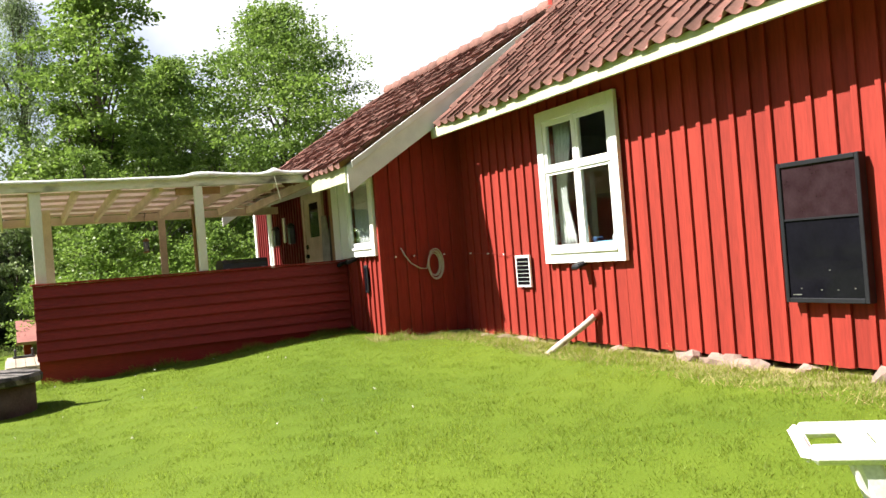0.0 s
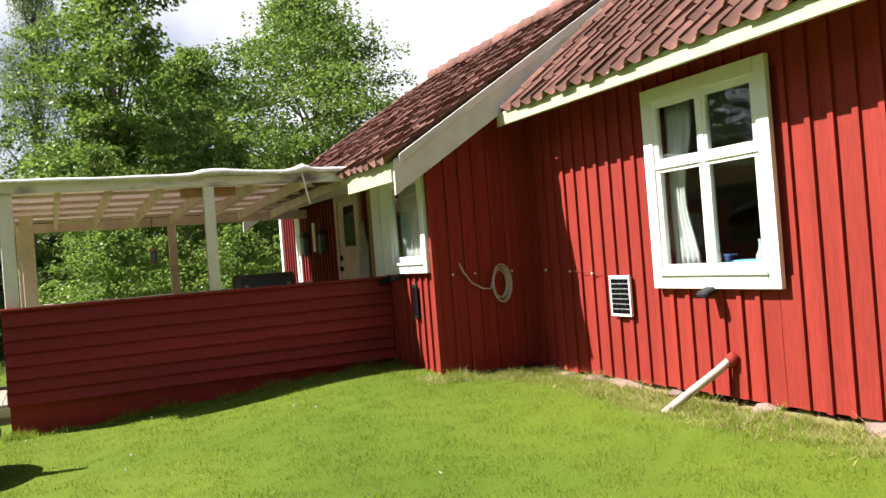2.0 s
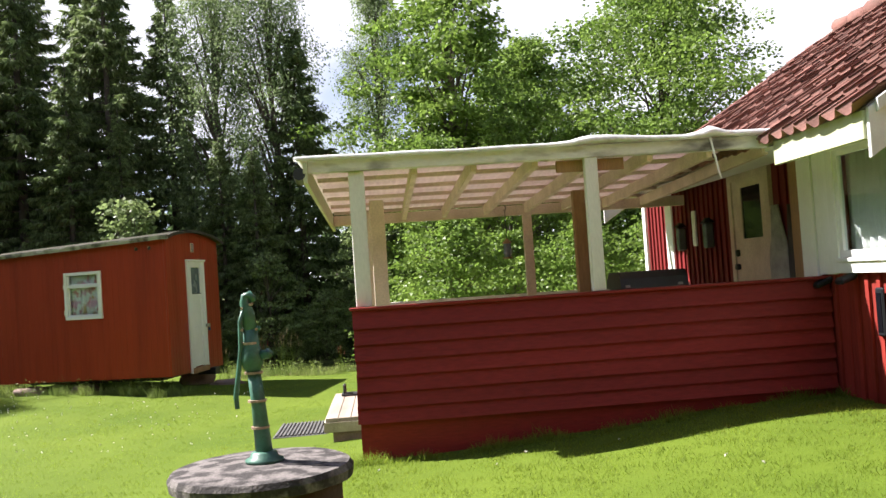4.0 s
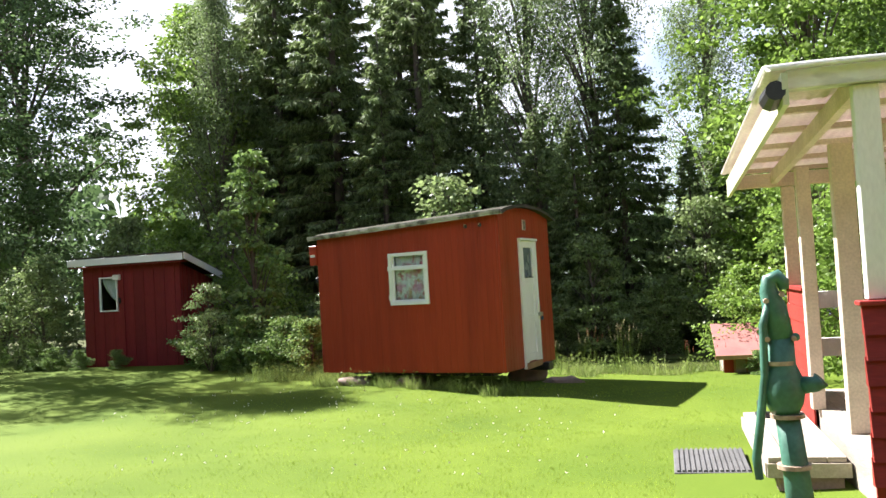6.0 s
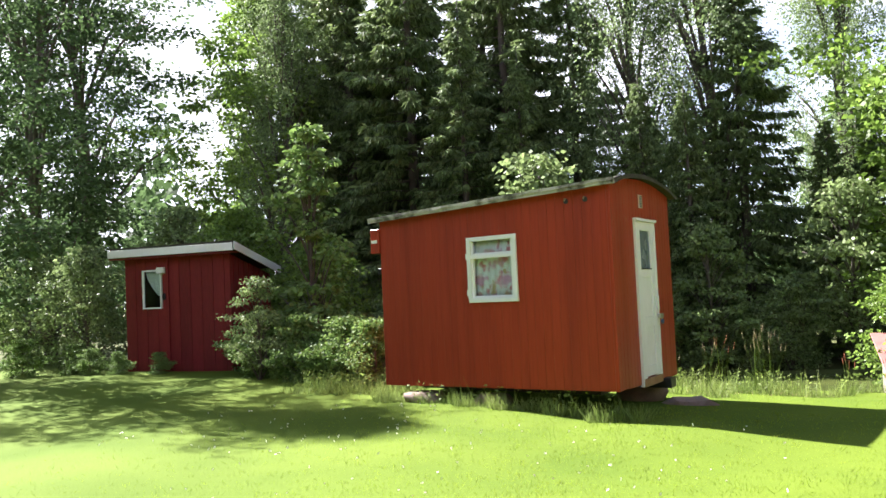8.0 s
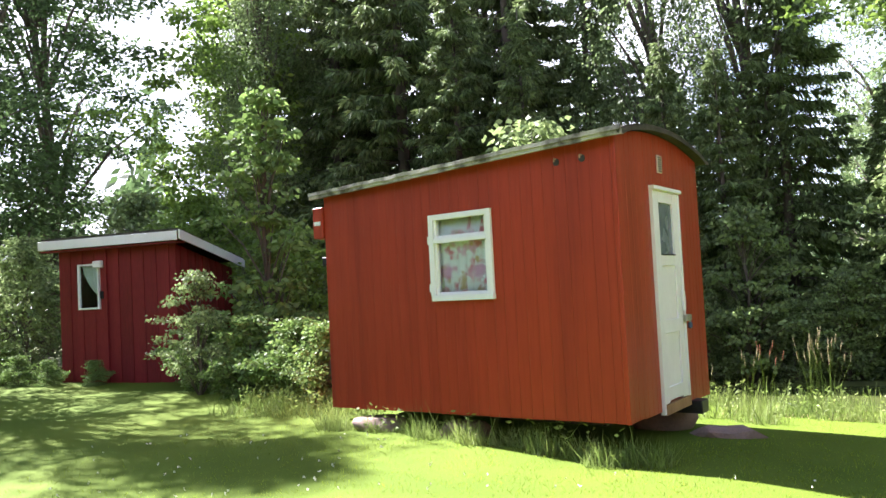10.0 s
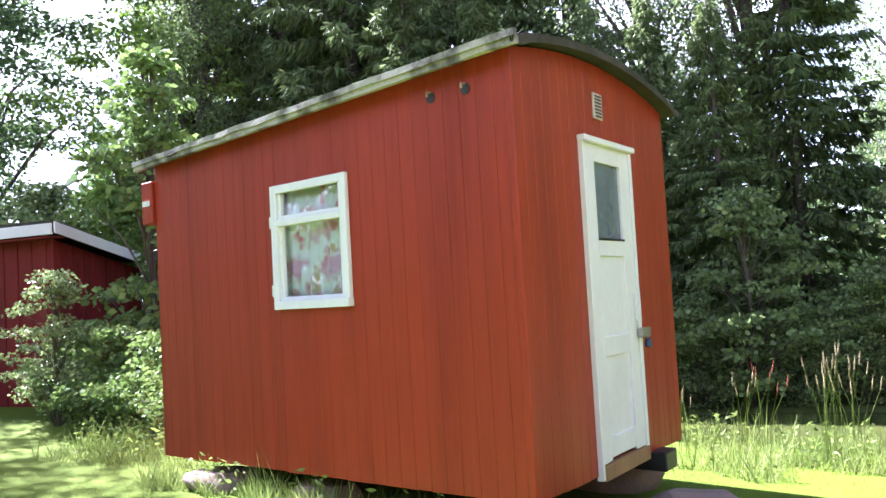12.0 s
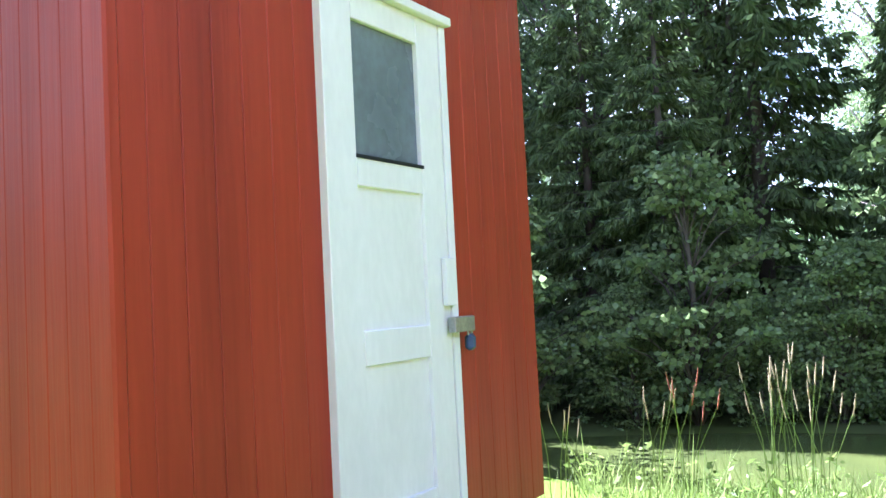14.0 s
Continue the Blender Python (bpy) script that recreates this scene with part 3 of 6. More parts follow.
# ---- roofs ----
def tile_mesh(name, w=0.205, l=0.37, bumps=8):
    """One clay pantile: an S-shaped sheet with thickness, its lower edge towards -x."""
    bm = bmesh.new()
    top, low = [], []
    for i in range(bumps + 1):
        y = w * i / bumps * 1.08
        z = 0.034 * math.cos(i / bumps * math.tau * 0.95) + 0.008 * math.cos(2 * i / bumps * math.tau)
        top.append([bm.verts.new((0, y, z + 0.022)), bm.verts.new((l, y, z + 0.004))])
        low.append([bm.verts.new((0, y, z + 0.012)), bm.verts.new((l, y, z - 0.010))])
    for i in range(bumps):
        bm.faces.new((top[i][0], top[i][1], top[i + 1][1], top[i + 1][0]))
        bm.faces.new((low[i][0], low[i + 1][0], low[i + 1][1], low[i][1]))
        bm.faces.new((top[i][0], top[i + 1][0], low[i + 1][0], low[i][0]))
    return bm


def tiled_roof(name, x0, zf, slope, x1, y0, y1, near, label, skip=lambda x, y: False):
    """Pantiles in courses on a deck. near: the stretch of y whose tiles are pieces of their own."""
    ang = math.atan(slope)
    run = math.cos(ang)
    roof = thing(name, ((x0 + x1) / 2, (y0 + y1) / 2, zf(x0)), label, "roof", kind="structure")
    deck = bmesh.new()
    box(deck, (x0 + 0.05, y0 + 0.03, 0), (x1, y1 - 0.03, 0.03), lambda p: Vector((p.x, p.y, zf(p.x) - 0.075 + p.z)))
    part("roof_deck", deck, M_WOOD, roof)
    me = finish("tile", tile_mesh("tile"), M_TILE, True)
    src = tile_mesh("tile_rest")
    co = [v.co.copy() for v in src.verts]
    src.verts.index_update()
    fc = [[v.index for v in f.verts] for f in src.faces]
    src.free()
    vs, fs = [], []
    rows = int((x1 - x0) / (0.33 * run))
    cols = int((y1 - y0) / 0.205)
    for r in range(rows):
        for c in range(cols):
            x, y = x0 + r * 0.33 * run, y0 + c * 0.205
            if skip(x, y):
                continue
            jx, jz = random.uniform(-0.012, 0.012), random.uniform(-0.004, 0.008)
            at = Vector((x + jx - 0.03, y, zf(x + jx - 0.03) - 0.02 + jz))
            turn = Matrix.Rotation(-ang + random.uniform(-0.012, 0.02), 4, "Y") @ Matrix.Rotation(random.uniform(-0.02, 0.02), 4, "Z")
            if near[0] <= y < near[1]:
                piece("tile", me, roof, at, turn)
            else:
                k = len(vs)
                vs += [tuple(at + turn @ p - foot(roof)) for p in co]
                fs += [[i + k for i in f] for f in fc]
    if vs:
        rest = bpy.data.meshes.new("tile_field")
        rest.from_pydata(vs, [], fs)
        rest.materials.append(M_TILE_FAR)
        rest.shade_smooth()
        ob = new("tile_field", rest)
        ob.parent = roof
        tagged(ob, "clay pantiles", kind="stuff")
    return roof


tiled_roof("roof_main", 5.05, main_roof_z, SLOPE_M, 7.72, -2.8, 8.45, (2.6, 8.5), "weathered red clay pantile roof of the cottage")
tiled_roof("roof_wing", 3.86, wing_roof_z, SLOPE_W, 7.10, 8.43, 14.40, (8.4, 13.0), "weathered red clay pantile roof over the wing")
back_roof = thing("roof_rear", (9, 6, 2.8), "plain rear slopes of the cottage roof", "roof", kind="structure")
part("rear_slope", made((7.72, -2.8, 0), (10.3, 8.75, 0.06), lambda p: Vector((p.x, p.y, main_roof_z(7.72) - SLOPE_M * (p.x - 7.72) + p.z - 0.05))), M_TILE_FAR, back_roof)
part("rear_slope", made((7.10, 8.75, 0), (10.3, 14.40, 0.06), lambda p: Vector((p.x, p.y, wing_roof_z(7.10) - SLOPE_W * (p.x - 7.10) + p.z - 0.05))), M_TILE_FAR, back_roof)
part("flat_roof", made((4.3, 14.4, 2.56), (10.2, 15.45, 2.62)), M_TILE_FAR, back_roof)
part("gable_end", made((7.0, 8.45, 4.2), (8.4, 8.55, 4.9)), M_RED, back_roof)
ridge = thing("roof_ridge", (7.1, 11.4, 4.5), "row of clay ridge tiles along the roof top", "ridge", kind="structure")
for k in range(15):
    y = 8.4 + k * 0.4
    bm = made([(7.10, y, wing_roof_z(7.10) - 0.03), (7.10, y + 0.42, wing_roof_z(7.10) - 0.015 + random.uniform(0, 0.02))], [0.10, 0.115], kind=tube)
    part("ridge_tile", bm, M_TILE, ridge, smooth=True)

solo("fascia_board", made((5.05, -2.8, 2.765), (5.085, 8.47, 2.895), bev=0.004), M_FASCIA, "pale green-white painted eaves board", "trim", kind="structure")
solo("soffit", made((5.085, -2.8, 2.90), (WX + 0.02, 8.47, 2.93)), M_FENCE, "dark boarded underside of the eaves", "trim", kind="structure")


def rake(name, y0, y1, x0, x1, below, above, material, label):
    bm = made((x0, y0, below), (x1, y1, above), lambda p: Vector((p.x, p.y, wing_roof_z(p.x) + p.z)), bev=0.004)
    return solo(name, bm, material, label, "trim", kind="structure")


rake("barge_board", 8.43, 8.465, 3.90, 7.0, -0.38, -0.055, M_BARGE, "wide grey-white bargeboard along the wing's verge")
rake("verge_strip", 8.40, 8.43, 3.95, 7.0, -0.12, -0.03, M_BARGE, "grey-white cover strip on the verge")
rake("barge_board", 14.40, 14.43, 3.68, 7.10, -0.26, 0.03, M_BARGE, "grey-white bargeboard on the far verge")
solo("eaves_board", made((3.88, 8.47, 2.26), (3.915, 9.78, 2.45), bev=0.004), M_FASCIA, "pale eaves board of the wing", "trim", kind="structure")
solo("soffit", made((3.92, 8.76, 2.40), (GX + 0.02, 14.4, 2.43)), M_WHITE, "white boarded underside of the wing's eaves", "trim", kind="structure")


# ---- the door in the porch ----
door = thing("door_1", (DX, 11.72, 0.44), "cream panelled house door with a dark glass pane, closed", "door", kind="structure")
part("door_frame", made((DX - 0.03, DOOR[0], 0.44), (DX + 0.05, DOOR[0] + 0.09, DOOR[3])), M_CREAM, door)
part("door_frame", made((DX - 0.03, DOOR[1] - 0.09, 0.44), (DX + 0.05, DOOR[1], DOOR[3])), M_CREAM, door)
part("door_frame", made((DX - 0.028, DOOR[0] + 0.09, DOOR[3] - 0.09), (DX + 0.05, DOOR[1] - 0.09, DOOR[3])), M_CREAM, door)
bm = bmesh.new()
for lo, hi in (((11.31, 0.46), (11.45, 2.35)), ((11.92, 0.46), (12.13, 2.35)), ((11.45, 0.46), (11.92, 1.74)), ((11.45, 2.27), (11.92, 2.35))):
    box(bm, (DX - 0.012, lo[0], lo[1]), (DX + 0.03, hi[0], hi[1]))
part("door_leaf", bm, M_CREAM, door)
part("pane", made((DX + 0.0, 11.45, 1.74), (DX + 0.004, 11.92, 2.27)), M_CELL, door, "dark door pane")
part("lock", made((DX - 0.05, 12.03, 1.56), (DX - 0.012, 12.08, 1.63), bev=0.01), M_BLACK, door, "black door lock")
part("handle", made((DX - 0.06, 12.03, 1.42), (DX - 0.012, 12.09, 1.48), bev=0.01), M_BLACK, door, "black door handle")


# ---- the porch ----
FY = 9.96
porch_floor = thing("porch_floor", (2.5, 11.8, 0.2), "grey weathered plank floor of the porch", "floor", kind="structure")
for k in range(29):
    part("plank", made((0.62 + k * 0.133, 10.05, 0.38), (0.62 + k * 0.133 + 0.127, 13.65, 0.42)), M_WOOD, porch_floor)
part("joist", made((0.62, 10.05, 0.12), (4.5, 10.12, 0.38)), M_WOOD, porch_floor)
part("joist", made((0.62, 13.55, 0.0), (4.5, 13.62, 0.38)), M_WOOD, porch_floor)
part("joist", made((0.62, 10.15, 0.0), (0.69, 13.55, 0.38)), M_WOOD, porch_floor)

fence = thing("porch_fence", (2.4, FY, 0.1), "dark red lap-boarded porch wall with a plain skirt", "fence", kind="structure")
edges = [1.325, 1.20, 1.075, 0.95, 0.825, 0.70, 0.58, 0.46]
for z1, z0 in zip(edges, edges[1:]):
    bm = bmesh.new()
    pts = [(-0.022, z0 - 0.016), (0.016, z1), (0.034, z1), (0.034, z0 - 0.016)]
    ends = [[bm.verts.new((x, FY - 0.02 + d, z)) for d, z in pts] for x in (0.46 + random.uniform(-0.008, 0.004), 4.34)]
    bm.faces.new(ends[0])
    bm.faces.new(ends[1][::-1])
    for k in range(4):
        bm.faces.new((ends[0][k], ends[0][(k + 1) % 4], ends[1][(k + 1) % 4], ends[1][k]))
    part("lap_board", bm, M_FENCE, fence)
part("cap_rail", made((0.44, FY - 0.045, 1.328), (4.345, FY + 0.075, 1.352), bev=0.004), M_FENCE, fence)
bm = made((0.47, FY + 0.018, -0.05), (4.34, FY + 0.04, 0.47))
part("skirt", bm, M_FENCE, fence)
part("inner_lining", made((0.48, FY + 0.042, 0.3), (4.34, FY + 0.055, 1.326)), M_WOOD, fence)
panel = thing("porch_side_panel", (0.60, 13.1, 0.2), "red lap-boarded side panel of the porch", "fence", kind="structure")
for k in range(7):
    z0 = 0.42 + k * 0.13
    part("lap_board", made((0.575 - 0.006 * (k % 2), 12.62, z0), (0.60, 13.62, z0 + 0.128)), M_RED, panel)
part("cap_rail", made((0.55, 12.58, 1.332), (0.66, 13.66, 1.356)), M_RED, panel)
part("skirt", made((0.585, 12.62, -0.1), (0.60, 13.62, 0.415)), M_RED, panel)
backrail = thing("porch_back_rail", (2.6, 13.6, 0.4), "white painted rail and boards at the porch's far side", "fence", kind="structure")
part("rail", made((0.62, 13.54, 1.14), (4.46, 13.58, 1.29), bev=0.004), M_WORN_WHITE, backrail)
part("rail", made((0.62, 13.54, 0.72), (4.46, 13.58, 0.88), bev=0.004), M_WORN_WHITE, backrail)

porch_roof = thing("porch_roof", (2.3, 11.8, 2.3), "flat porch roof of translucent sheets on cream rafters", "roof", kind="structure")


def proof_z(y):
    return 2.50 - 0.035 * (y - FY)


part("front_beam", made((0.18, FY - 0.03, 2.43), (4.33, FY + 0.06, 2.53), bev=0.006), M_BEAM, porch_roof)
part("rear_beam", made((0.18, 13.50, proof_z(13.5) - 0.14), (4.45, 13.58, proof_z(13.5) - 0.02), bev=0.005), M_CREAM, porch_roof)
part("end_board", made((0.15, FY - 0.10, 2.34), (0.18, 13.95, 2.50), lambda p: Vector((p.x, p.y, p.z - 0.035 * (p.y - FY)))), M_FASCIA, porch_roof, "pale greenish end board")
for x in (0.52, 1.02, 1.50, 2.00, 2.95, 3.45, 3.92):
    part("rafter", made((x - 0.024, FY + 0.062, -0.115), (x + 0.024, 13.80, -0.005), lambda p: Vector((p.x, p.y, proof_z(p.y) + p.z))), M_CREAM, porch_roof)
part("rafter", made((2.47, FY + 0.062, -0.115), (2.52, 13.80, -0.005), lambda p: Vector((p.x, p.y, proof_z(p.y) + p.z))), M_CREAM, porch_roof)
for k in range(6):
    y = 10.25 + k * 0.66
    part("lath", made((0.19, y, proof_z(y)), (4.30, y + 0.07, proof_z(y) + 0.035)), M_CREAM, porch_roof)


def corrugated(name, x0, x1, y0, y1, lift, material, wave, amp, label, sag=0.0):
    bm = bmesh.new()
    n, m = int((x1 - x0) / 0.03), 8
    grid = []
    for j in range(m + 1):
        y = y0 + (y1 - y0) * j / m
        grid.append([bm.verts.new((x0 + (x1 - x0) * i / n, y, proof_z(y) + lift + amp * math.sin((x0 + (x1 - x0) * i / n) / wave * math.tau)
                                   + sag * noise.noise(((x0 + (x1 - x0) * i / n) * 0.9, y * 0.7, 3)))) for i in range(n + 1)])
    for r, q in zip(grid, grid[1:]):
        for i in range(n):
            bm.faces.new((r[i], r[i + 1], q[i + 1], q[i]))
    ob = part(name, bm, material, porch_roof, label, smooth=True)
    s = ob.modifiers.new("thickness", "SOLIDIFY")
    s.thickness = 0.003


corrugated("roof_sheet", 0.10, 4.34, FY + 0.03, 13.95, 0.062, M_SHEET, 0.076, 0.009, "translucent corrugated sheet")
# the tarpaulin's rolled, sagging edge over the front beam
bm = bmesh.new()
prev = None
for i in range(41):
    x = 0.08 + i * (4.30 - 0.08) / 40
    lump = 0.018 * noise.noise((x * 1.7, 0, 5)) + 0.03 * math.exp(-((x - 2.5) / 0.25) ** 2) + 0.07 * math.exp(-((x - 3.45) / 0.09) ** 2) + 0.02 * (x > 2.4)
    ring = [bm.verts.new((x, FY + dy, 2.54 + dz + lump * k)) for dy, dz, k in ((-0.085, -0.02, 0.2), (-0.08, 0.012, 0.7), (0.05, 0.035, 0.8), (0.45, 0.034, 0.8), (0.9, 0.015, 0.4), (0.05, 0.022, 0.8), (-0.07, 0.0, 0.7))]
    if prev:
        for k in range(7):
            bm.faces.new((prev[k], prev[(k + 1) % 7], ring[(k + 1) % 7], ring[k]))
    prev = ring
part("tarpaulin", bm, M_TARP, porch_roof, "sagging white tarpaulin edge", smooth=True)
part("gutter_end", made([(0.12, FY - 0.10, 2.42), (0.12, FY + 0.12, 2.41)], [0.05, 0.06], kind=tube), M_BLACK, porch_roof, "dark gutter end")
part("strap", made([(3.42, FY - 0.05, 2.55), (3.44, FY - 0.07, 2.40), (3.47, FY - 0.06, 2.26), (3.49, FY - 0.05, 2.20)], 0.008, kind=tube), M_PLASTIC, porch_roof, "loose white strap")


def post(x, y, z0, z1, w, d, material, label, group="porch posts"):
    return solo("post", made((x - w / 2, y - d / 2, z0), (x + w / 2, y + d / 2, z1), bev=0.006), material, label, "post", group=group)


post(0.555, FY + 0.05, 1.354, 2.432, 0.125, 0.07, M_WORN_WHITE, "weathered white corner post on the porch wall")
post(2.44, FY + 0.02, 1.354, 2.432, 0.105, 0.075, M_WORN_WHITE, "weathered white post in the porch wall's middle")
post(0.70, 11.5, 0.42, 2.33, 0.14, 0.10, M_CREAM, "cream post beside the porch entrance")
post(0.61, 12.55, 0.42, 2.29, 0.10, 0.10, M_CREAM, "cream post at the porch side panel")
post(0.63, 13.55, 0.42, 2.23, 0.11, 0.08, M_CREAM, "cream post at the porch's far corner")
post(2.50, 13.53, 0.42, 2.24, 0.11, 0.06, M_CREAM, "cream post in the porch's far rail")
post(2.72, 11.7, 0.42, 2.33, 0.12, 0.10, M_BROWN, "brown stained post under the porch roof")
post(4.40, 10.50, 0.42, 2.40, 0.07, 0.16, M_BROWN, "brown board standing against the porch wall")
solo("bracket_board", made((2.17, FY + 0.058, 2.33), (2.73, FY + 0.085, 2.425), bev=0.004), M_BROWN, "brown crosspiece behind the porch post", "board")
deck_step = thing("porch_step", (0.35, 12.2, 0.0), "weathered plank step outside the porch", "step")
for k in range(4):
    part("plank", made((0.10 + k * 0.12, 11.34, 0.265), (0.215 + k * 0.12, 13.2, 0.30), bev=0.003), M_WOOD, deck_step)
part("edge_board", made((0.09, 11.32, 0.17), (0.60, 11.345, 0.262)), M_WOOD, deck_step)
part("edge_board", made((0.08, 11.35, 0.17), (0.10, 13.2, 0.262)), M_WOOD, deck_step)
for y in (11.45, 13.05):
    part("block", made((0.16, y - 0.09, -0.08), (0.56, y + 0.09, 0.26), bev=0.01), M_STONE, deck_step)
scr = thing("boot_scraper", (0.30, 12.95, 0.30), "small black iron boot scraper on the step", "boot scraper")
part("base", made((0.18, 12.88, 0.301), (0.48, 13.05, 0.33), bev=0.008), M_BLACK, scr)
for x in (0.20, 0.43):
    part("cheek", made((x, 12.90, 0.33), (x + 0.035, 13.03, 0.43), bev=0.01), M_BLACK, scr)
mat_thing = thing("rubber_mat", (-0.15, 12.9, -0.02), "grey ribbed rubber mat on the lawn before the step", "mat")
part("plate", made((-0.50, 12.10, -0.03), (0.06, 12.98, 0.035), lambda p: Vector((p.x, p.y, p.z + 0.0)), bev=0.006), M_MAT, mat_thing)
for k in range(14):
    part("rib", made((-0.48 + k * 0.039, 12.12, 0.0355), (-0.48 + k * 0.039 + 0.02, 12.96, 0.048)), M_MAT, mat_thing)

# barbecue behind the porch wall
grill = thing("barbecue", (3.2, 11.3, 0.42), "closed black barbecue standing on the porch floor", "barbecue")
bm = bmesh.new()
prof = [(11.02, 1.32), (11.04, 1.42), (11.10, 1.48), (11.42, 1.48), (11.54, 1.40), (11.56, 1.32)]
ends = [[bm.verts.new((x, y, z)) for y, z in prof] for x in (2.91, 3.55)]
bm.faces.new(ends[0])
bm.faces.new(ends[1][::-1])
for k in range(6):
    bm.faces.new((ends[0][k], ends[0][(k + 1) % 6], ends[1][(k + 1) % 6], ends[1][k]))
part("lid", bm, M_BLACK, grill)
part("firebox", made((2.93, 11.04, 1.10), (3.53, 11.54, 1.318), bev=0.01), M_BLACK, grill)
for x in (2.97, 3.47):
    for y in (11.08, 11.50):
        part("leg", made((x - 0.02, y - 0.02, 0.42), (x + 0.02, y + 0.02, 1.10)), M_BLACK, grill)
    part("foot_knob", made((x - 0.02, 11.0, 1.335), (x + 0.02, 11.02, 1.36)), M_IRON, grill)

# small lantern hung from the porch's far beam
chime = thing("hanging_lantern", (2.23, 13.46, 1.72), "small dark wire lantern hanging under the porch roof", "lantern")
part("cord", made([(2.23, 13.47, 2.30), (2.23, 13.46, 1.94)], 0.004, 6, kind=tube), M_BLACK, chime)
part("hook", made([(2.23, 13.47, 2.36), (2.245, 13.47, 2.33), (2.23, 13.47, 2.29), (2.215, 13.47, 2.31)], 0.006, 6, kind=tube), M_BLACK, chime)
part("cap", made([(0.012, 0.24), (0.05, 0.20), (0.055, 0.18)], (2.23, 13.46, 1.72), 12, kind=lathe), M_BROWN, chime, "rusty brown cap")
part("glass", made([(0.04, 0.02), (0.05, 0.06), (0.045, 0.18)], (2.23, 13.46, 1.72), 12, kind=lathe), M_GREYGLASS, chime)
part("base", made([(0.06, 0.0), (0.06, 0.018)], (2.23, 13.46, 1.72), 12, kind=lathe), M_BROWN, chime)

# things on the porch wall
lantern = thing("wall_thermometer", (DX - 0.05, 13.25, 1.7), "white wall thermometer on the dark red wall", "thermometer")
part("plate", made((DX - 0.05, 13.20, 1.72), (DX - 0.026, 13.31, 2.14), bev=0.004), M_PLASTIC, lantern)
for y, z in ((12.72, 1.66), (13.62, 1.66)):
    lamp = thing("wall_lantern", (DX - 0.08, y, z), "small dark wall lantern with grey glass", "lantern", group="porch lanterns")
    part("body", made((DX - 0.13, y - 0.05, z + 0.02), (DX - 0.03, y + 0.05, z + 0.30), bev=0.015), M_GREYGLASS, lamp)
    part("cap", made([(0.09, 0.0), (0.03, 0.06)], (DX - 0.08, y, z + 0.302), 8, kind=lathe), M_BLACK, lamp)


def hanging_cloth(name, y, z0, z1, w, material, label):
    bm = bmesh.new()
    n = 12
    rows = []
    for j in range(9):
        s = j / 8
        half = w * (0.10 + 0.9 * min(1, s * 2.2)) * (1 if s < 0.9 else 0.95)
        rows.append([bm.verts.new((DX - 0.05 - 0.05 * math.sin(math.pi * i / n) - 0.015 * math.sin(i * 1.7 + s), y + half * (i / n - 0.5), z1 - (z1 - z0) * s)) for i in range(n + 1)])
    for r, q in zip(rows, rows[1:]):
        for i in range(n):
            bm.faces.new((r[i], r[i + 1], q[i + 1], q[i]))
    ob = solo(name, bm, material, label, "coat", smooth=True)
    s = ob.modifiers.new("cloth", "SOLIDIFY")
    s.thickness = 0.03
    return ob


hanging_cloth("hanging_coat", 11.02, 0.95, 2.02, 0.42, M_COAT, "grey-white coat hanging beside the porch door")
hanging_cloth("hanging_coat", 10.70, 0.85, 2.0, 0.26, M_DARKCLOTH, "dark coat hanging on the porch wall")

# ---- things on the long wall ----
col = thing("solar_air_collector", (WX, 3.02, 0.77), "black glazed solar air collector fixed to the red wall", "solar panel")
for lo, hi in (((2.665, 0.77), (2.70, 1.80)), ((3.345, 0.77), (3.38, 1.80)), ((2.70, 0.77), (3.345, 0.805)), ((2.70, 1.765), (3.345, 1.80))):
    part("frame", made((WX - 0.10, lo[0], lo[1]), (WX - 0.026, hi[0], hi[1]), bev=0.004), M_DARKGREY, col)
part("divider", made((WX - 0.096, 2.70, 1.37), (WX - 0.05, 3.345, 1.385)), M_DARKGREY, col)
part("upper_pane", made((WX - 0.085, 2.70, 1.385), (WX - 0.03, 3.345, 1.765)), M_COLLECTOR_TOP, col)
part("lower_pane", made((WX - 0.085, 2.70, 0.805), (WX - 0.03, 3.345, 1.37)), M_CELL, col)
for y, z in ((2.78, 0.87), (2.92, 0.86), (3.06, 0.86), (3.24, 0.87), (2.98, 1.00), (2.80, 1.78), (3.25, 1.785)):
    part("screw", made((WX - 0.0885, y - 0.006, z), (WX - 0.085, y + 0.006, z + 0.006)), M_IRON, col)
part("name_plate", made((WX - 0.087, 3.24, 0.825), (WX - 0.085, 3.32, 0.832)), M_IRON, col)

sol = thing("small_solar_panel", (WX, 7.18, 0.88), "small white-framed solar panel on the red wall", "solar panel")
for lo, hi in (((7.04, 0.88), (7.058, 1.24)), ((7.322, 0.88), (7.34, 1.24)), ((7.058, 0.88), (7.322, 0.90)), ((7.058, 1.215), (7.322, 1.24))):
    part("frame", made((WX - 0.052, lo[0], lo[1]), (WX - 0.03, hi[0], hi[1])), M_PLASTIC, sol)
for i in range(4):
    for j in range(7):
        part("cell", made((WX - 0.053, 7.061 + i * 0.065, 0.904 + j * 0.0445), (WX - 0.04, 7.061 + i * 0.065 + 0.058, 0.904 + j * 0.0445 + 0.038)), M_CELL, sol)
part("backing", made((WX - 0.049, 7.058, 0.90), (WX - 0.0262, 7.322, 1.215)), M_PLASTIC, sol)
sl = thing("solar_wall_light", (GX, 9.2, 0.9), "narrow dark solar light on the wing wall", "solar light")
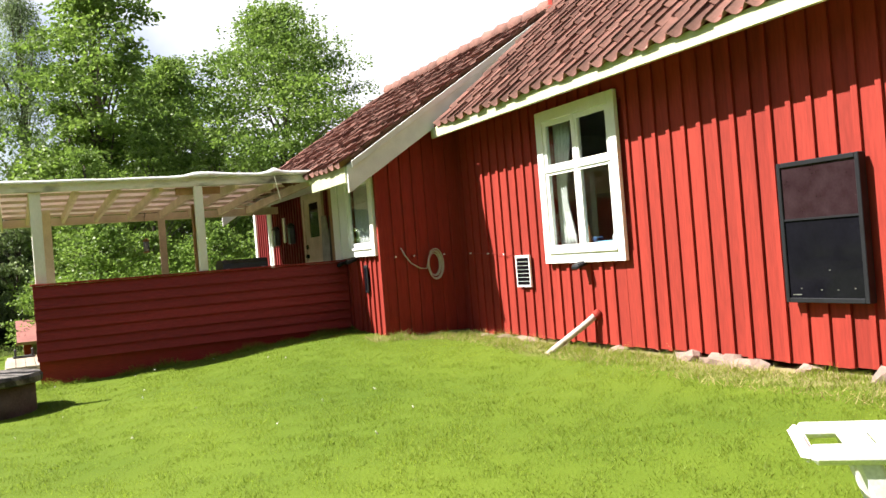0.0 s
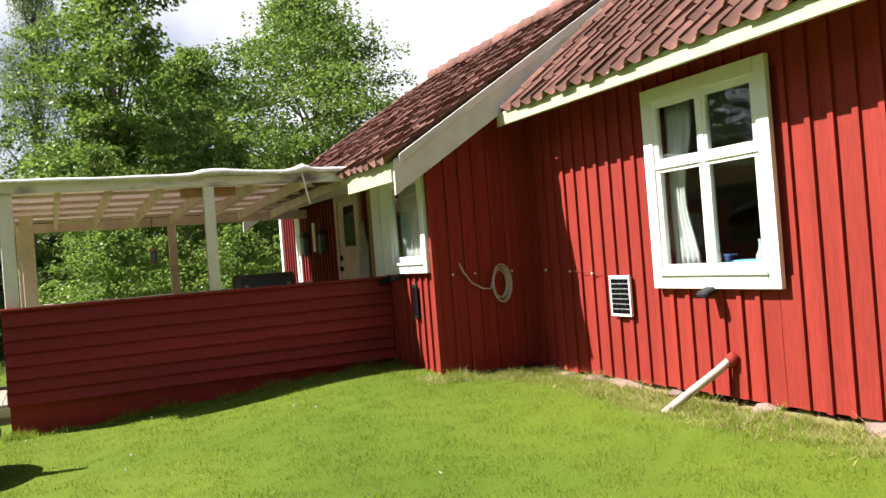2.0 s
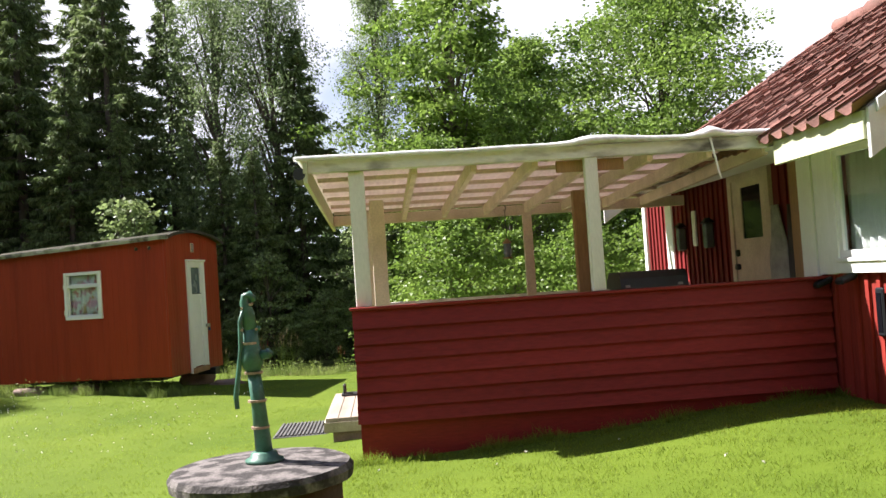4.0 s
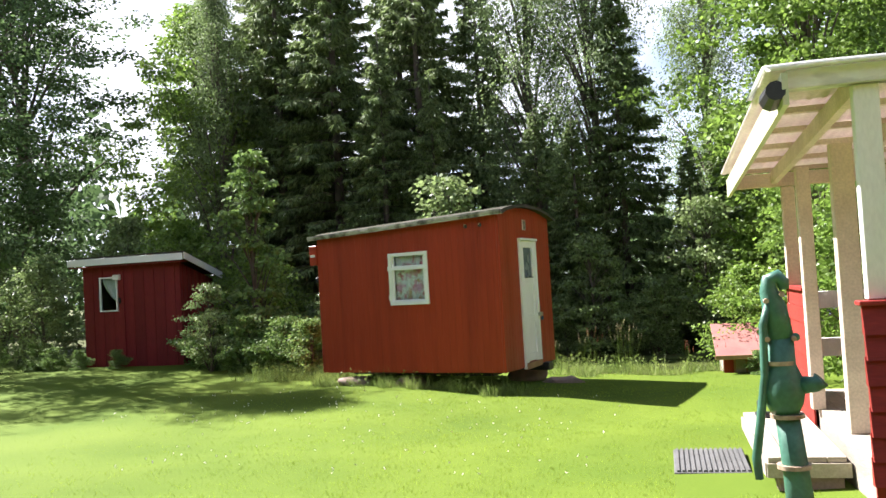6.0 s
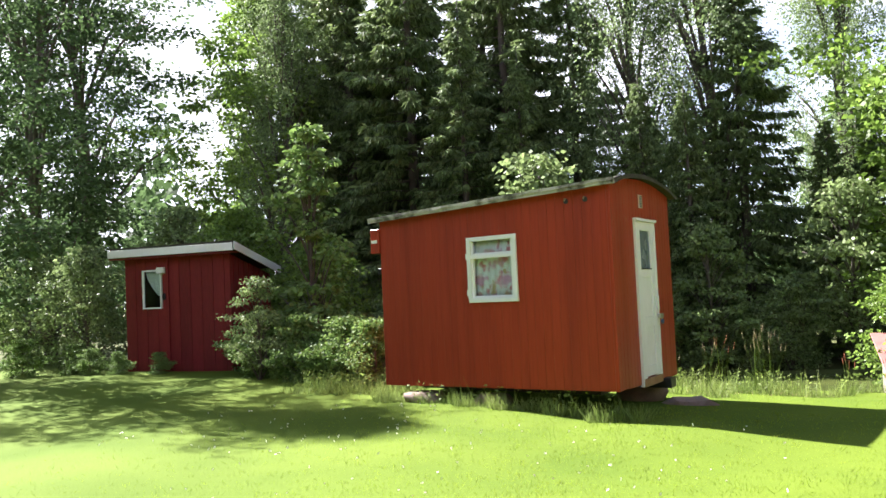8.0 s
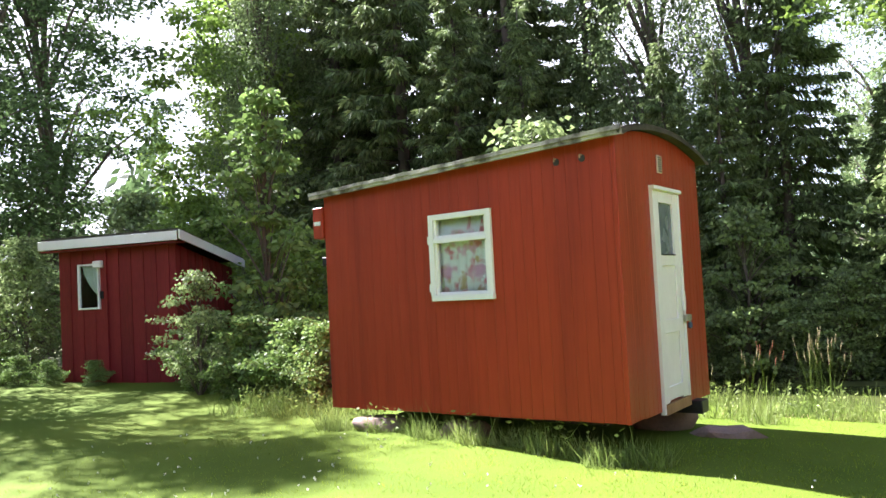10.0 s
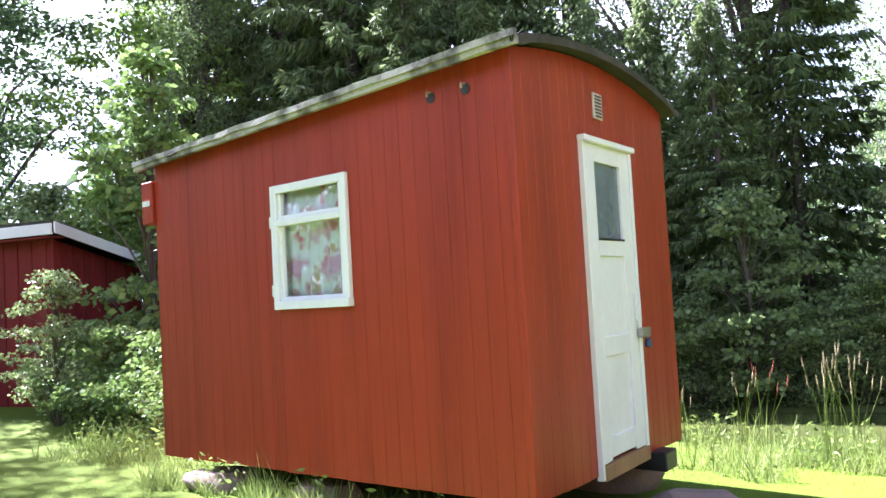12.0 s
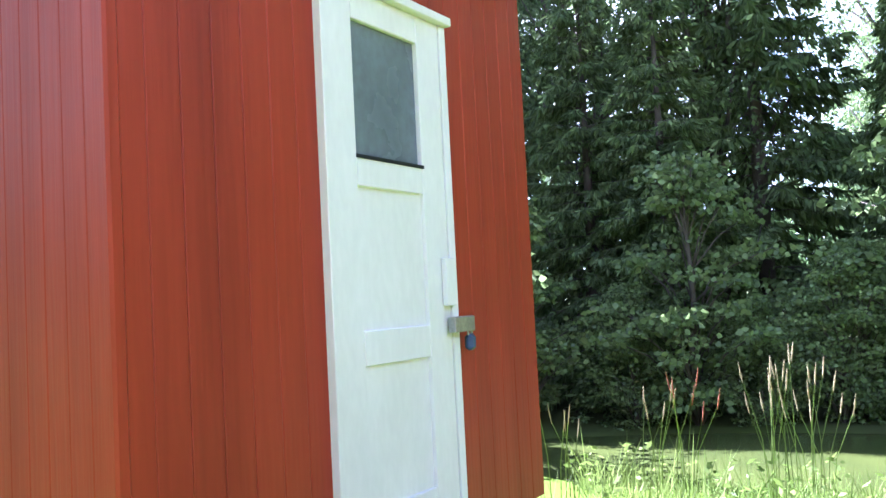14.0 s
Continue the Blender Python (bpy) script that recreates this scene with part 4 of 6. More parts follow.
part("frame", made((GX - 0.055, 9.155, 0.90), (GX - 0.027, 9.255, 1.26), bev=0.012), M_DARKGREY, sl)
part("lens", made((GX - 0.060, 9.175, 0.935), (GX - 0.055, 9.235, 1.22)), M_CELL, sl)
for x, y, z, label in ((WX, 6.0, 1.11, "small dark solar lamp under the window sill"), (GX, 9.55, 1.33, "small dark solar lamp under the small window"), (GX, 9.93, 1.30, "small dark solar lamp at the porch wall's end")):
    bm = made((x - 0.17, y - 0.06, 0.0), (x - 0.03, y + 0.06, 0.05), lambda p, x=x, z=z: Vector((p.x, p.y, z + p.z + 0.35 * (p.x - x + 0.03))), bev=0.015)
    solo("solar_lamp", bm, M_DARKGREY, label, "lamp", group="solar lamps")

hose = thing("hose_coil", (5.0, WY, 1.05), "coiled beige hose hung on the shaded red wall", "hose")
bm = bmesh.new()
pts = [(4.62, WY - 0.04, 1.44), (4.66, WY - 0.05, 1.35), (4.74, WY - 0.05, 1.24), (4.86, WY - 0.05, 1.17), (4.95, WY - 0.05, 1.16)]
for k in range(100):
    a = 2.6 + k / 100 * math.tau * 4
    rr = 0.66 + 0.10 * (k / 25) + 0.04 * math.sin(a * 0.5)
    pts.append((5.06 + 0.105 * rr * math.cos(a), WY - 0.035 - 0.0007 * k, 1.20 + 0.03 * (1 - rr) + 0.19 * rr * math.sin(a)))
part("hose", made(pts, 0.0085, 8, kind=tube), M_HOSE, hose, smooth=True)
part("nail", made([(5.06, WY - 0.0, 1.36), (5.06, WY - 0.12, 1.37)], 0.005, 6, kind=tube), M_IRON, hose)
wire = thing("wire_on_nails", (5.2, 8.2, 1.24), "thin wire on white nails along the red walls", "wire")
line = [(4.40, WY - 0.012, 1.335), (4.9, WY - 0.012, 1.325), (5.38, WY - 0.012, 1.315), (WX - 0.03, 8.6, 1.31), (WX - 0.03, 8.1, 1.29), (WX - 0.03, 7.7, 1.275), (WX - 0.03, 7.34, 1.235)]
part("wire", made(line, 0.0026, 6, kind=tube), M_FENCE, wire)
for p in ((4.55, WY - 0.02, 1.335), (4.80, WY - 0.02, 1.33), (5.22, WY - 0.02, 1.32), (WX - 0.036, 8.45, 1.305), (WX - 0.036, 8.0, 1.285), (WX - 0.036, 7.62, 1.265)):
    part("nail", made((p[0] - 0.009, p[1] - 0.009, p[2] - 0.009), (p[0] + 0.009, p[1] + 0.009, p[2] + 0.009)), M_PLASTIC, wire)
pipe = thing("drain_pipe", (4.95, 6.1, 0.15), "dirty white plastic pipe leaning out of the wall", "pipe")
part("pipe", made([(WX - 0.03, 5.88, 0.60), (WX - 0.12, 5.93, 0.52), (4.86, 6.16, 0.14)], [0.033, 0.033, 0.033], 14, kind=tube), M_PVC, pipe, smooth=True)
part("socket", made([(WX + 0.01, 5.865, 0.615), (WX - 0.05, 5.89, 0.58)], [0.055, 0.05], 14, kind=tube), M_RED, pipe, "red-painted pipe mouth", smooth=True)


def rock(name, at, size, label, seed):
    bm = bmesh.new()
    bmesh.ops.create_icosphere(bm, subdivisions=2, radius=1)
    for v in bm.verts:
        k = 1 + 0.55 * noise.noise(v.co * 1.3 + Vector((seed, 0, 0))) + 0.08 * noise.noise(v.co * 4 + Vector((0, seed, 0)))
        v.co = Vector((v.co.x * size[0] * k, v.co.y * size[1] * k, max(-0.6, v.co.z) * size[2] * k)) + Vector(at)
    return solo(name, bm, M_STONE, label, "stone", group="foundation stones")


for k, (x, y, w, h) in enumerate(((5.40, 4.50, 0.17, 0.10), (5.42, 4.20, 0.17, 0.095), (5.40, 3.86, 0.19, 0.085), (5.44, 4.05, 0.13, 0.12), (5.36, 2.55, 0.15, 0.12), (5.43, 5.55, 0.13, 0.06),
                                  (5.36, 7.15, 0.24, 0.045), (5.30, 7.55, 0.17, 0.05), (5.42, 6.55, 0.10, 0.05), (5.38, 8.15, 0.12, 0.045), (5.44, 3.3, 0.10, 0.06), (5.4, 1.6, 0.16, 0.09), (5.4, 0.6, 0.15, 0.09))):
    rock("foundation_stone", (x + 0.045, y, gz(x, y) + 0.0), (0.10, w, h * 0.85), "rough pinkish-grey foundation stone under the red wall", k * 3.1)

# ---- white plastic lounger ----
def lounger():
    t = thing("sun_lounger", (3.6, 0.7, 0.02), "white plastic sun lounger standing on the lawn", "sun lounger")
    o, u, v = Vector((3.16, 1.315, 0)), Vector((0.75, -0.66, 0)), Vector((0.66, 0.75, 0))
    def P(p):
        return o + u * p.x + v * p.y + Vector((0, 0, p.z))
    for y0, y1 in ((-0.30, -0.13), (0.17, 0.30)):
        part("side_rail", made((0.035, y0, 0.40), (1.8, y1, 0.455), P, bev=0.024), M_PLASTIC, t)
    part("end_rail", made((0.0, -0.27, 0.402), (0.062, 0.27, 0.452), P, bev=0.026), M_PLASTIC, t)
    part("end_plate", made((0.19, -0.135, 0.412), (0.30, 0.175, 0.4535), P, bev=0.012), M_PLASTIC, t)
    for k in range(10):
        x = 0.318 + k * 0.148
        part("slat", made((x, -0.135, 0.415), (x + 0.112, 0.175, 0.4535), P, bev=0.010), M_PLASTIC, t)
    for x in (0.24, 1.6):
        for y in (-0.25, 0.25):
            part("leg", made((x - 0.05, y - 0.025, -0.01), (x + 0.05, y + 0.025, 0.42), lambda p, x=x: P(Vector((x + (p.x - x) * (0.55 + 1.1 * p.z) + 0.30 * (0.42 - p.z), p.y, p.z))), bev=0.014), M_PLASTIC, t)


lounger()

# ---- the well and its pump ----
WELL = Vector((-0.08, 8.38, 0.0))
well = thing("well", (WELL.x, WELL.y, 0.05), "round concrete well with a lichened slab lid", "well")
part("ring", made([(0.47, -0.05), (0.47, 0.40)], (WELL.x, WELL.y, 0.0), 40, kind=lathe), M_WELLSIDE, well, smooth=True)
bm = bmesh.new()
rim = 48
prof = [(0.50, 0.395), (0.545, 0.41), (0.55, 0.46), (0.53, 0.492), (0.30, 0.503), (0.02, 0.508)]
rows = []
for r, z in prof:
    rows.append([bm.verts.new((WELL.x + (r + (0.02 * noise.noise((math.cos(k * math.tau / rim) * 2.2, math.sin(k * math.tau / rim) * 2.2, z * 9)) if r > 0.4 else 0)) * math.cos(k * math.tau / rim),
                               WELL.y + (r + (0.02 * noise.noise((math.cos(k * math.tau / rim) * 2.2, math.sin(k * math.tau / rim) * 2.2, z * 9)) if r > 0.4 else 0)) * math.sin(k * math.tau / rim), z)) for k in range(rim)])
for r, q in zip(rows, rows[1:]):
    for k in range(rim):
        bm.faces.new((r[k], r[(k + 1) % rim], q[(k + 1) % rim], q[k]))
bm.faces.new(rows[0][::-1])
bm.faces.new(rows[-1])
part("lid", bm, M_CONC, well, "weathered lichened concrete lid")

PX, PY, PZ = -0.07, 8.42, 0.508
pump = thing("hand_pump", (PX, PY, PZ), "green cast-iron hand pump standing on the well lid", "water pump")
part("flange", made([(0.115, 0), (0.115, 0.018), (0.085, 0.03), (0.08, 0.055), (0.055, 0.065)], (PX, PY, PZ), 24, kind=lathe), M_PUMP, pump, smooth=True)
lean = 0.035
part("column", made([(PX, PY, PZ + 0.06), (PX - lean * 0.5, PY, PZ + 0.35), (PX - lean, PY, PZ + 0.56)], [0.052, 0.043, 0.040], 18, kind=tube), M_PUMP, pump, smooth=True)
for z in (0.20, 0.36, 0.53, 0.71):
    part("collar", made([(PX - lean * z / 0.56, PY, PZ + z), (PX - lean * z / 0.56, PY, PZ + z + 0.014)], 0.056 if z < 0.7 else 0.05, 18, kind=tube), M_RUST, pump, "worn bronze-coloured collar")
hx = PX - lean - 0.004
part("chamber", made([(0.042, 0.54), (0.062, 0.58), (0.07, 0.62), (0.062, 0.67), (0.046, 0.71), (0.044, 0.80)], (hx, PY, PZ), 20, kind=lathe), M_PUMP, pump, smooth=True)
part("spout", made([(hx + 0.05, PY - 0.01, PZ + 0.64), (hx + 0.10, PY - 0.03, PZ + 0.645), (hx + 0.115, PY - 0.035, PZ + 0.66)], [0.032, 0.026, 0.03], 14, kind=tube), M_PUMP, pump, smooth=True)
part("head", made([(hx, PY, PZ + 0.80), (hx - 0.01, PY, PZ + 0.90), (hx - 0.026, PY, PZ + 0.965), (hx - 0.022, PY, PZ + 1.0), (hx + 0.005, PY, PZ + 1.012), (hx + 0.022, PY, PZ + 0.99), (hx + 0.025, PY, PZ + 0.965)], [0.045, 0.040, 0.030, 0.026, 0.024, 0.022, 0.016], 14, kind=tube), M_PUMP, pump, smooth=True)
part("bracket", made((hx - 0.05, PY - 0.02, PZ + 0.79), (hx + 0.062, PY + 0.02, PZ + 0.815), bev=0.006), M_PUMP, pump)
part("lever", made([(hx - 0.03, PY - 0.02, PZ + 0.93), (hx - 0.055, PY - 0.03, PZ + 0.85), (hx - 0.06, PY - 0.03, PZ + 0.68), (hx - 0.085, PY - 0.03, PZ + 0.52), (hx - 0.105, PY - 0.03, PZ + 0.40), (hx - 0.10, PY - 0.03, PZ + 0.33)], [0.012, 0.014, 0.014, 0.015, 0.016, 0.014], 10, kind=tube), M_PUMP, pump, smooth=True)
for p in ((hx - 0.04, 0.93), (hx - 0.045, 0.80), (hx + 0.04, 0.80), (hx + 0.012, 0.95)):
    part("bolt", made([(p[0], PY - 0.045, PZ + p[1]), (p[0], PY + 0.03, PZ + p[1])], 0.009, 8, kind=tube), M_RUST, pump)


# ---- the wagon hut ----
W0, W1, W2 = Vector((-2.619, 16.973, 0)), Vector((-5.727, 18.166, 0)), Vector((-2.211, 19.085, 0))
WU, WV = (W1 - W0).normalized(), (W2 - W0).normalized()
WL, WW = (W1 - W0).length, 2.15
NF, NE = Vector((WU.y, -WU.x, 0)), Vector((WV.y, -WV.x, 0))
if NF.dot(Vector((0, -1, 0))) < 0:
    NF = -NF
if NE.x < 0:
    NE = -NE
BOT = 0.275


def arch(b):
    """Height of the wagon's roof line at b metres across, at the door end."""
    s = (b - WW / 2) / (WW / 2)
    return 2.458 - 0.008 * b + 0.115 * (1 - s * s)


def eaves(a):
    """Height of the front wall at a metres along: the wagon sags towards its far end."""
    return 2.456 - 0.033 * a


def sole(a, b=0.0):
    """Height of the wagon's lower edge."""
    return 0.292 - 0.010 * a - 0.022 * b


def FR(a, d, z):
    """A point on the long front: a along, d out from the boards, z up."""
    return W0 + WU * a + NF * d + Vector((0, 0, z))


def EN(b, d, z):
    """A point on the end wall with the door."""
    return W0 + WV * b + NE * d + Vector((0, 0, z))


wagon = thing("wagon_hut", W0 + (W1 + W2 - 2 * W0) / 2 + Vector((0, 0, 0.0)), "brown-red boarded wagon hut with an arched roof, on blocks", "hut")
WIN_A = (1.225, 1.875, 1.285, 1.995)
DR = (0.757, 1.462, 0.272, 2.118)


def clad(place, length, pitch, hole, high, low):
    n = round(length / pitch)
    for k in range(n):
        a, b = k * length / n + 0.0002, (k + 1) * length / n - 0.0002
        foot_z = low((a + b) / 2) + random.uniform(-0.003, 0.003)
        spans = [(foot_z, None)]
        if hole and a < hole[1] and b > hole[0]:
            spans = [(foot_z, hole[2]), (hole[3], None)]
        for z0, z1 in spans:
            bm = bmesh.new()
            ta, tb = (z1, z1) if z1 else (high(a), high(b))
            if min(ta, tb) - z0 < 0.03:
                continue
            jit = random.uniform(-0.0006, 0.0006)
            rings = [[bm.verts.new(place(p, d + jit, z)) for p, z in ((a + i, z0), (b - i, z0), (b - i, tb), (a + i, ta))] for d, i in ((-0.02, 0), (-0.0022, 0.0003), (0.0, 0.0035))]
            for r, q in zip(rings, rings[1:]):
                for i in range(4):
                    bm.faces.new((r[i], r[(i + 1) % 4], q[(i + 1) % 4], q[i]))
            bm.faces.new(rings[0][::-1])
            bm.faces.new(rings[-1])
            part("board", bm, M_WAGON, wagon)


clad(FR, WL, 0.11, (WIN_A[0], WIN_A[1], WIN_A[2], WIN_A[3]), eaves, sole)
clad(EN, WW, 0.11, (DR[0] + 0.03, DR[1] - 0.03, DR[2] - 0.03, DR[3] - 0.02), arch, lambda b: sole(0, b))
# closed body behind the boards
bm = bmesh.new()
inner = lambda a, b, z: W0 + WU * a + WV * b + Vector((0, 0, z))
for lo, hi in (((0.03, 0.03, BOT + 0.01), (WIN_A[0] - 0.01, 0.06, 2.0)), ((WIN_A[1] + 0.01, 0.03, BOT + 0.01), (WL - 0.03, 0.06, 2.0)),
               ((WIN_A[0] - 0.01, 0.03, BOT + 0.01), (WIN_A[1] + 0.01, 0.06, WIN_A[2] - 0.01)), ((WIN_A[0] - 0.01, 0.03, WIN_A[3] + 0.01), (WIN_A[1] + 0.01, 0.06, 2.0)),
               ((0.03, 0.06, BOT + 0.01), (0.06, WW - 0.03, 2.0)), ((0.03, WW - 0.06, BOT + 0.01), (WL - 0.03, WW, 2.0)), ((WL - 0.06, 0.06, BOT + 0.01), (WL - 0.0, WW - 0.06, 2.0))):
    box(bm, lo, hi, lambda p: inner(p.x, p.y, eaves(p.x) - 0.01 if p.z == 2.0 else p.z))
part("body", bm, M_WAGON, wagon)
part("floor_frame", made((0.40, 0.45, BOT - 0.09), (WL - 0.25, WW - 0.2, BOT), lambda p: inner(p.x, p.y, p.z)), M_BLACK, wagon, "dark floor frame")
part("corner_strip", made((-0.012, -0.012, BOT + 0.012), (0.035, 0.03, 2.452), lambda p: inner(p.x, p.y, p.z), bev=0.008), M_WAGON, wagon)

roof = bmesh.new()
n = 16
prev = None
for i in range(n + 1):
    b = -0.10 + (WW + 0.20) * i / n
    z = arch(min(max(b, 0), WW)) + 0.012 - (0.03 if b < 0 or b > WW else 0)
    row = [roof.verts.new(inner(a, b, z + dz - 0.033 * a)) for a, dz in ((-0.09, 0), (WL + 0.10, 0), (WL + 0.10, 0.03), (-0.09, 0.03))]
    if prev:
        for k in range(4):
            roof.faces.new((prev[k], prev[(k + 1) % 4], row[(k + 1) % 4], row[k]))
    else:
        roof.faces.new(row[::-1])
    prev = row
roof.faces.new(prev)
part("roof", roof, M_FELT, wagon, "mossy felt roof", smooth=False)
# bleached, splintered boards in two layers along the front edge
for layer, (d, z0, z1, count) in enumerate(((-0.118, -0.030, 0.004, 5), (-0.132, 0.000, 0.034, 4))):
    for k in range(count):
        a0, a1 = -0.11 + k * (WL + 0.22) / count, -0.11 + (k + 1) * (WL + 0.22) / count - 0.004
        edge = bmesh.new()
        prev = None
        for i in range(13):
            a = a0 + (a1 - a0) * i / 12
            w = 0.010 * noise.noise((a * 5.0, layer * 7.0 + k, 0)) + 0.004 * noise.noise((a * 19.0, layer * 3.0, k))
            row = [edge.verts.new(inner(a, b, eaves(a) + z)) for b, z in ((d, z0 + w), (d + 0.035, z0 + w * 0.3), (d + 0.035, z1), (d - 0.3 * w, z1 + 0.6 * w))]
            if prev:
                for q in range(4):
                    edge.faces.new((prev[q], prev[(q + 1) % 4], row[(q + 1) % 4], row[q]))
            else:
                edge.faces.new(row[::-1])
            prev = row
        edge.faces.new(prev)
        part("roof_edge", edge, M_ROOFEDGE, wagon, "bleached splintered roof edge board")
bm = bmesh.new()
prev = None
for i in range(25):
    b = -0.13 + (WW + 0.26) * i / 24
    z = arch(min(max(b, 0), WW)) - (0.02 if b < 0 or b > WW else 0)
    row = [bm.verts.new(inner(a, b, z + dz)) for a, dz in ((-0.1, -0.004), (-0.088, -0.004), (-0.088, 0.034), (-0.1, 0.034))]
    if prev:
        for k in range(4):
            bm.faces.new((prev[k], prev[(k + 1) % 4], row[(k + 1) % 4], row[k]))
    prev = row
part("roof_rim", bm, M_FELT, wagon, "weathered curved roof rim")

# its window
ww = part("window_frame", made((0, 0, 0), (0.001, 0.001, 0.001), lambda p: FR(1.5, -0.02, 1.6) + p), M_WHITE, wagon, "white painted window with a flowered curtain")
A0, A1, Z0, Z1 = 1.198, 1.905, 1.258, 2.018


def fr_box(name, a0, a1, d0, d1, z0, z1, material, parent, label="", bev=0.003):
    return part(name, made((a0, d0, z0), (a1, d1, z1), lambda p: FR(p.x, p.y, p.z), bev=bev), material, parent, label)


fr_box("casing", A0, A0 + 0.055, 0.001, 0.03, Z0 + 0.05, Z1, M_WHITE, ww)
fr_box("casing", A1 - 0.055, A1, 0.001, 0.03, Z0 + 0.05, Z1, M_WHITE, ww)
fr_box("casing", A0 + 0.055, A1 - 0.055, 0.001, 0.028, Z1 - 0.05, Z1, M_WHITE, ww)
fr_box("sill", A0 - 0.005, A1 - 0.02, 0.001, 0.045, Z0, Z0 + 0.05, M_WHITE, ww)
fr_box("transom", A0 + 0.055, A1 - 0.055, -0.01, 0.03, 1.765, 1.805, M_WHITE, ww)
for a0, a1, z0, z1 in ((A0 + 0.055, A1 - 0.055, Z0 + 0.05, 1.765), (A0 + 0.055, A1 - 0.055, 1.805, Z1 - 0.05)):
    fr_box("sash", a0, a0 + 0.028, -0.02, 0.012, z0, z1, M_WHITE, ww)
    fr_box("sash", a1 - 0.028, a1, -0.02, 0.012, z0, z1, M_WHITE, ww)
    fr_box("sash", a0 + 0.028, a1 - 0.028, -0.02, 0.01, z0, z0 + 0.025, M_WHITE, ww)
    pane = fr_box("pane", a0 + 0.02, a1 - 0.02, -0.012, -0.009, z0 + 0.02, z1, M_GLASS, ww, bev=0)
    pane.visible_shadow = False
for z in (1.34, 1.76):
    part("hinge", made([FR(A1 + 0.008, 0.02, z), FR(A1 + 0.008, 0.02, z + 0.07)], 0.011, 8, kind=tube), M_WHITE, ww)
bm = bmesh.new()
prev = None
for i in range(61):
    a = 1.13 + 0.80 * i / 60
    row = [bm.verts.new(FR(a, -0.055 + 0.008 * math.sin(i * 0.9) + 0.004 * math.sin(i * 2.3), z)) for z in (1.22, 1.5, 1.78, 2.03)]
    if prev:
        for k in range(3):
            bm.faces.new((prev[k], prev[k + 1], row[k + 1], row[k]))
    prev = row
cur = solo("curtain", bm, M_FLOWER, "pink and red flowered cotton curtain in the wagon hut's window", "curtain", smooth=True)
cm = cur.modifiers.new("cloth", "SOLIDIFY")
cm.thickness = 0.003

# its door
wdoor = part("door", made((DR[0] + 0.01, -0.015, DR[2] + 0.06), (DR[0] + 0.14, 0.022, DR[3] - 0.03), lambda p: EN(p.x, p.y, p.z), bev=0.003), M_WHITE, wagon, "white panelled door with a small pane")


def en_box(name, b0, b1, d0, d1, z0, z1, material, parent, label="", bev=0.003):
    return part(name, made((b0, d0, z0), (b1, d1, z1), lambda p: EN(p.x, p.y, p.z), bev=bev), material, parent, label)


b0, b1 = DR[0] + 0.14, DR[1] - 0.19
en_box("stile", b1, DR[1] - 0.045, -0.015, 0.022, DR[2] + 0.06, DR[3] - 0.03, M_WHITE, wdoor)
for z0, z1 in ((1.99, 2.088), (1.46, 1.555), (0.90, 1.01), (0.35, 0.46)):
    en_box("rail", b0, b1, -0.015, 0.021, z0, z1, M_WHITE, wdoor)
for z0, z1 in ((1.01, 1.46), (0.46, 0.90)):
    en_box("panel", b0, b1, -0.012, 0.008, z0, z1, M_WHITE, wdoor, bev=0)
en_box("pane", b0, b1, -0.012, 0.004, 1.555, 1.99, M_GREYGLASS, wdoor, "dull blue-grey door pane", bev=0)
en_box("bead", b0 - 0.004, b1 + 0.01, 0.004, 0.024, 1.548, 1.560, M_DARKGREY, wdoor, bev=0)
en_box("architrave", DR[0] - 0.02, DR[0] + 0.008, -0.01, 0.03, DR[2] - 0.02, DR[3], M_WHITE, wdoor)
en_box("architrave", DR[1] - 0.042, DR[1], -0.01, 0.028, DR[2] + 0.0, DR[3] - 0.03, M_WHITE, wdoor)
en_box("drip_cap", DR[0] - 0.03, DR[1] + 0.012, 0.0, 0.05, DR[3] - 0.028, DR[3] + 0.004, M_WHITE, wdoor)
en_box("threshold", DR[0] + 0.01, DR[1] + 0.0, -0.01, 0.03, DR[2] - 0.03, DR[2] + 0.055, M_BROWN, wdoor, "brown threshold board")
en_box("lock_plate", DR[1] - 0.10, DR[1] - 0.04, 0.023, 0.045, 1.07, 1.24, M_WHITE, wdoor)
en_box("hasp", DR[1] - 0.085, DR[1] + 0.055, 0.03, 0.062, 0.975, 1.03, M_IRON, wdoor, "grey metal hasp")
en_box("padlock", DR[1] + 0.015, DR[1] + 0.06, 0.03, 0.065, 0.905, 0.965, M_BLUE, wdoor, "dark blue padlock", bev=0.012)
part("shackle", made([EN(DR[1] + 0.025, 0.047, 0.96), EN(DR[1] + 0.025, 0.047, 0.99), EN(DR[1] + 0.05, 0.047, 0.99), EN(DR[1] + 0.05, 0.047, 0.96)], 0.005, 6, kind=tube), M_IRON, wdoor)
vent = en_box("vent", 0.965, 1.09, 0.001, 0.014, 2.245, 2.395, M_CREAM, wagon, "cream slatted air vent")
for k in range(7):
    en_box("slot", 0.98, 1.075, 0.0145, 0.016, 2.255 + k * 0.0195, 2.255 + k * 0.0195 + 0.011, M_BLACK, vent, bev=0)
for a in (0.285, 0.522):
    part("hook_hole", made([FR(a, -0.01, 2.31), FR(a, 0.006, 2.31)], 0.03, 10, kind=tube), M_BLACK, wagon, "dark rusty bolt hole")
    part("hook", made([FR(a, 0.0, 2.335), FR(a, 0.03, 2.335), FR(a, 0.032, 2.31)], 0.007, 6, kind=tube), M_RUST, wagon)
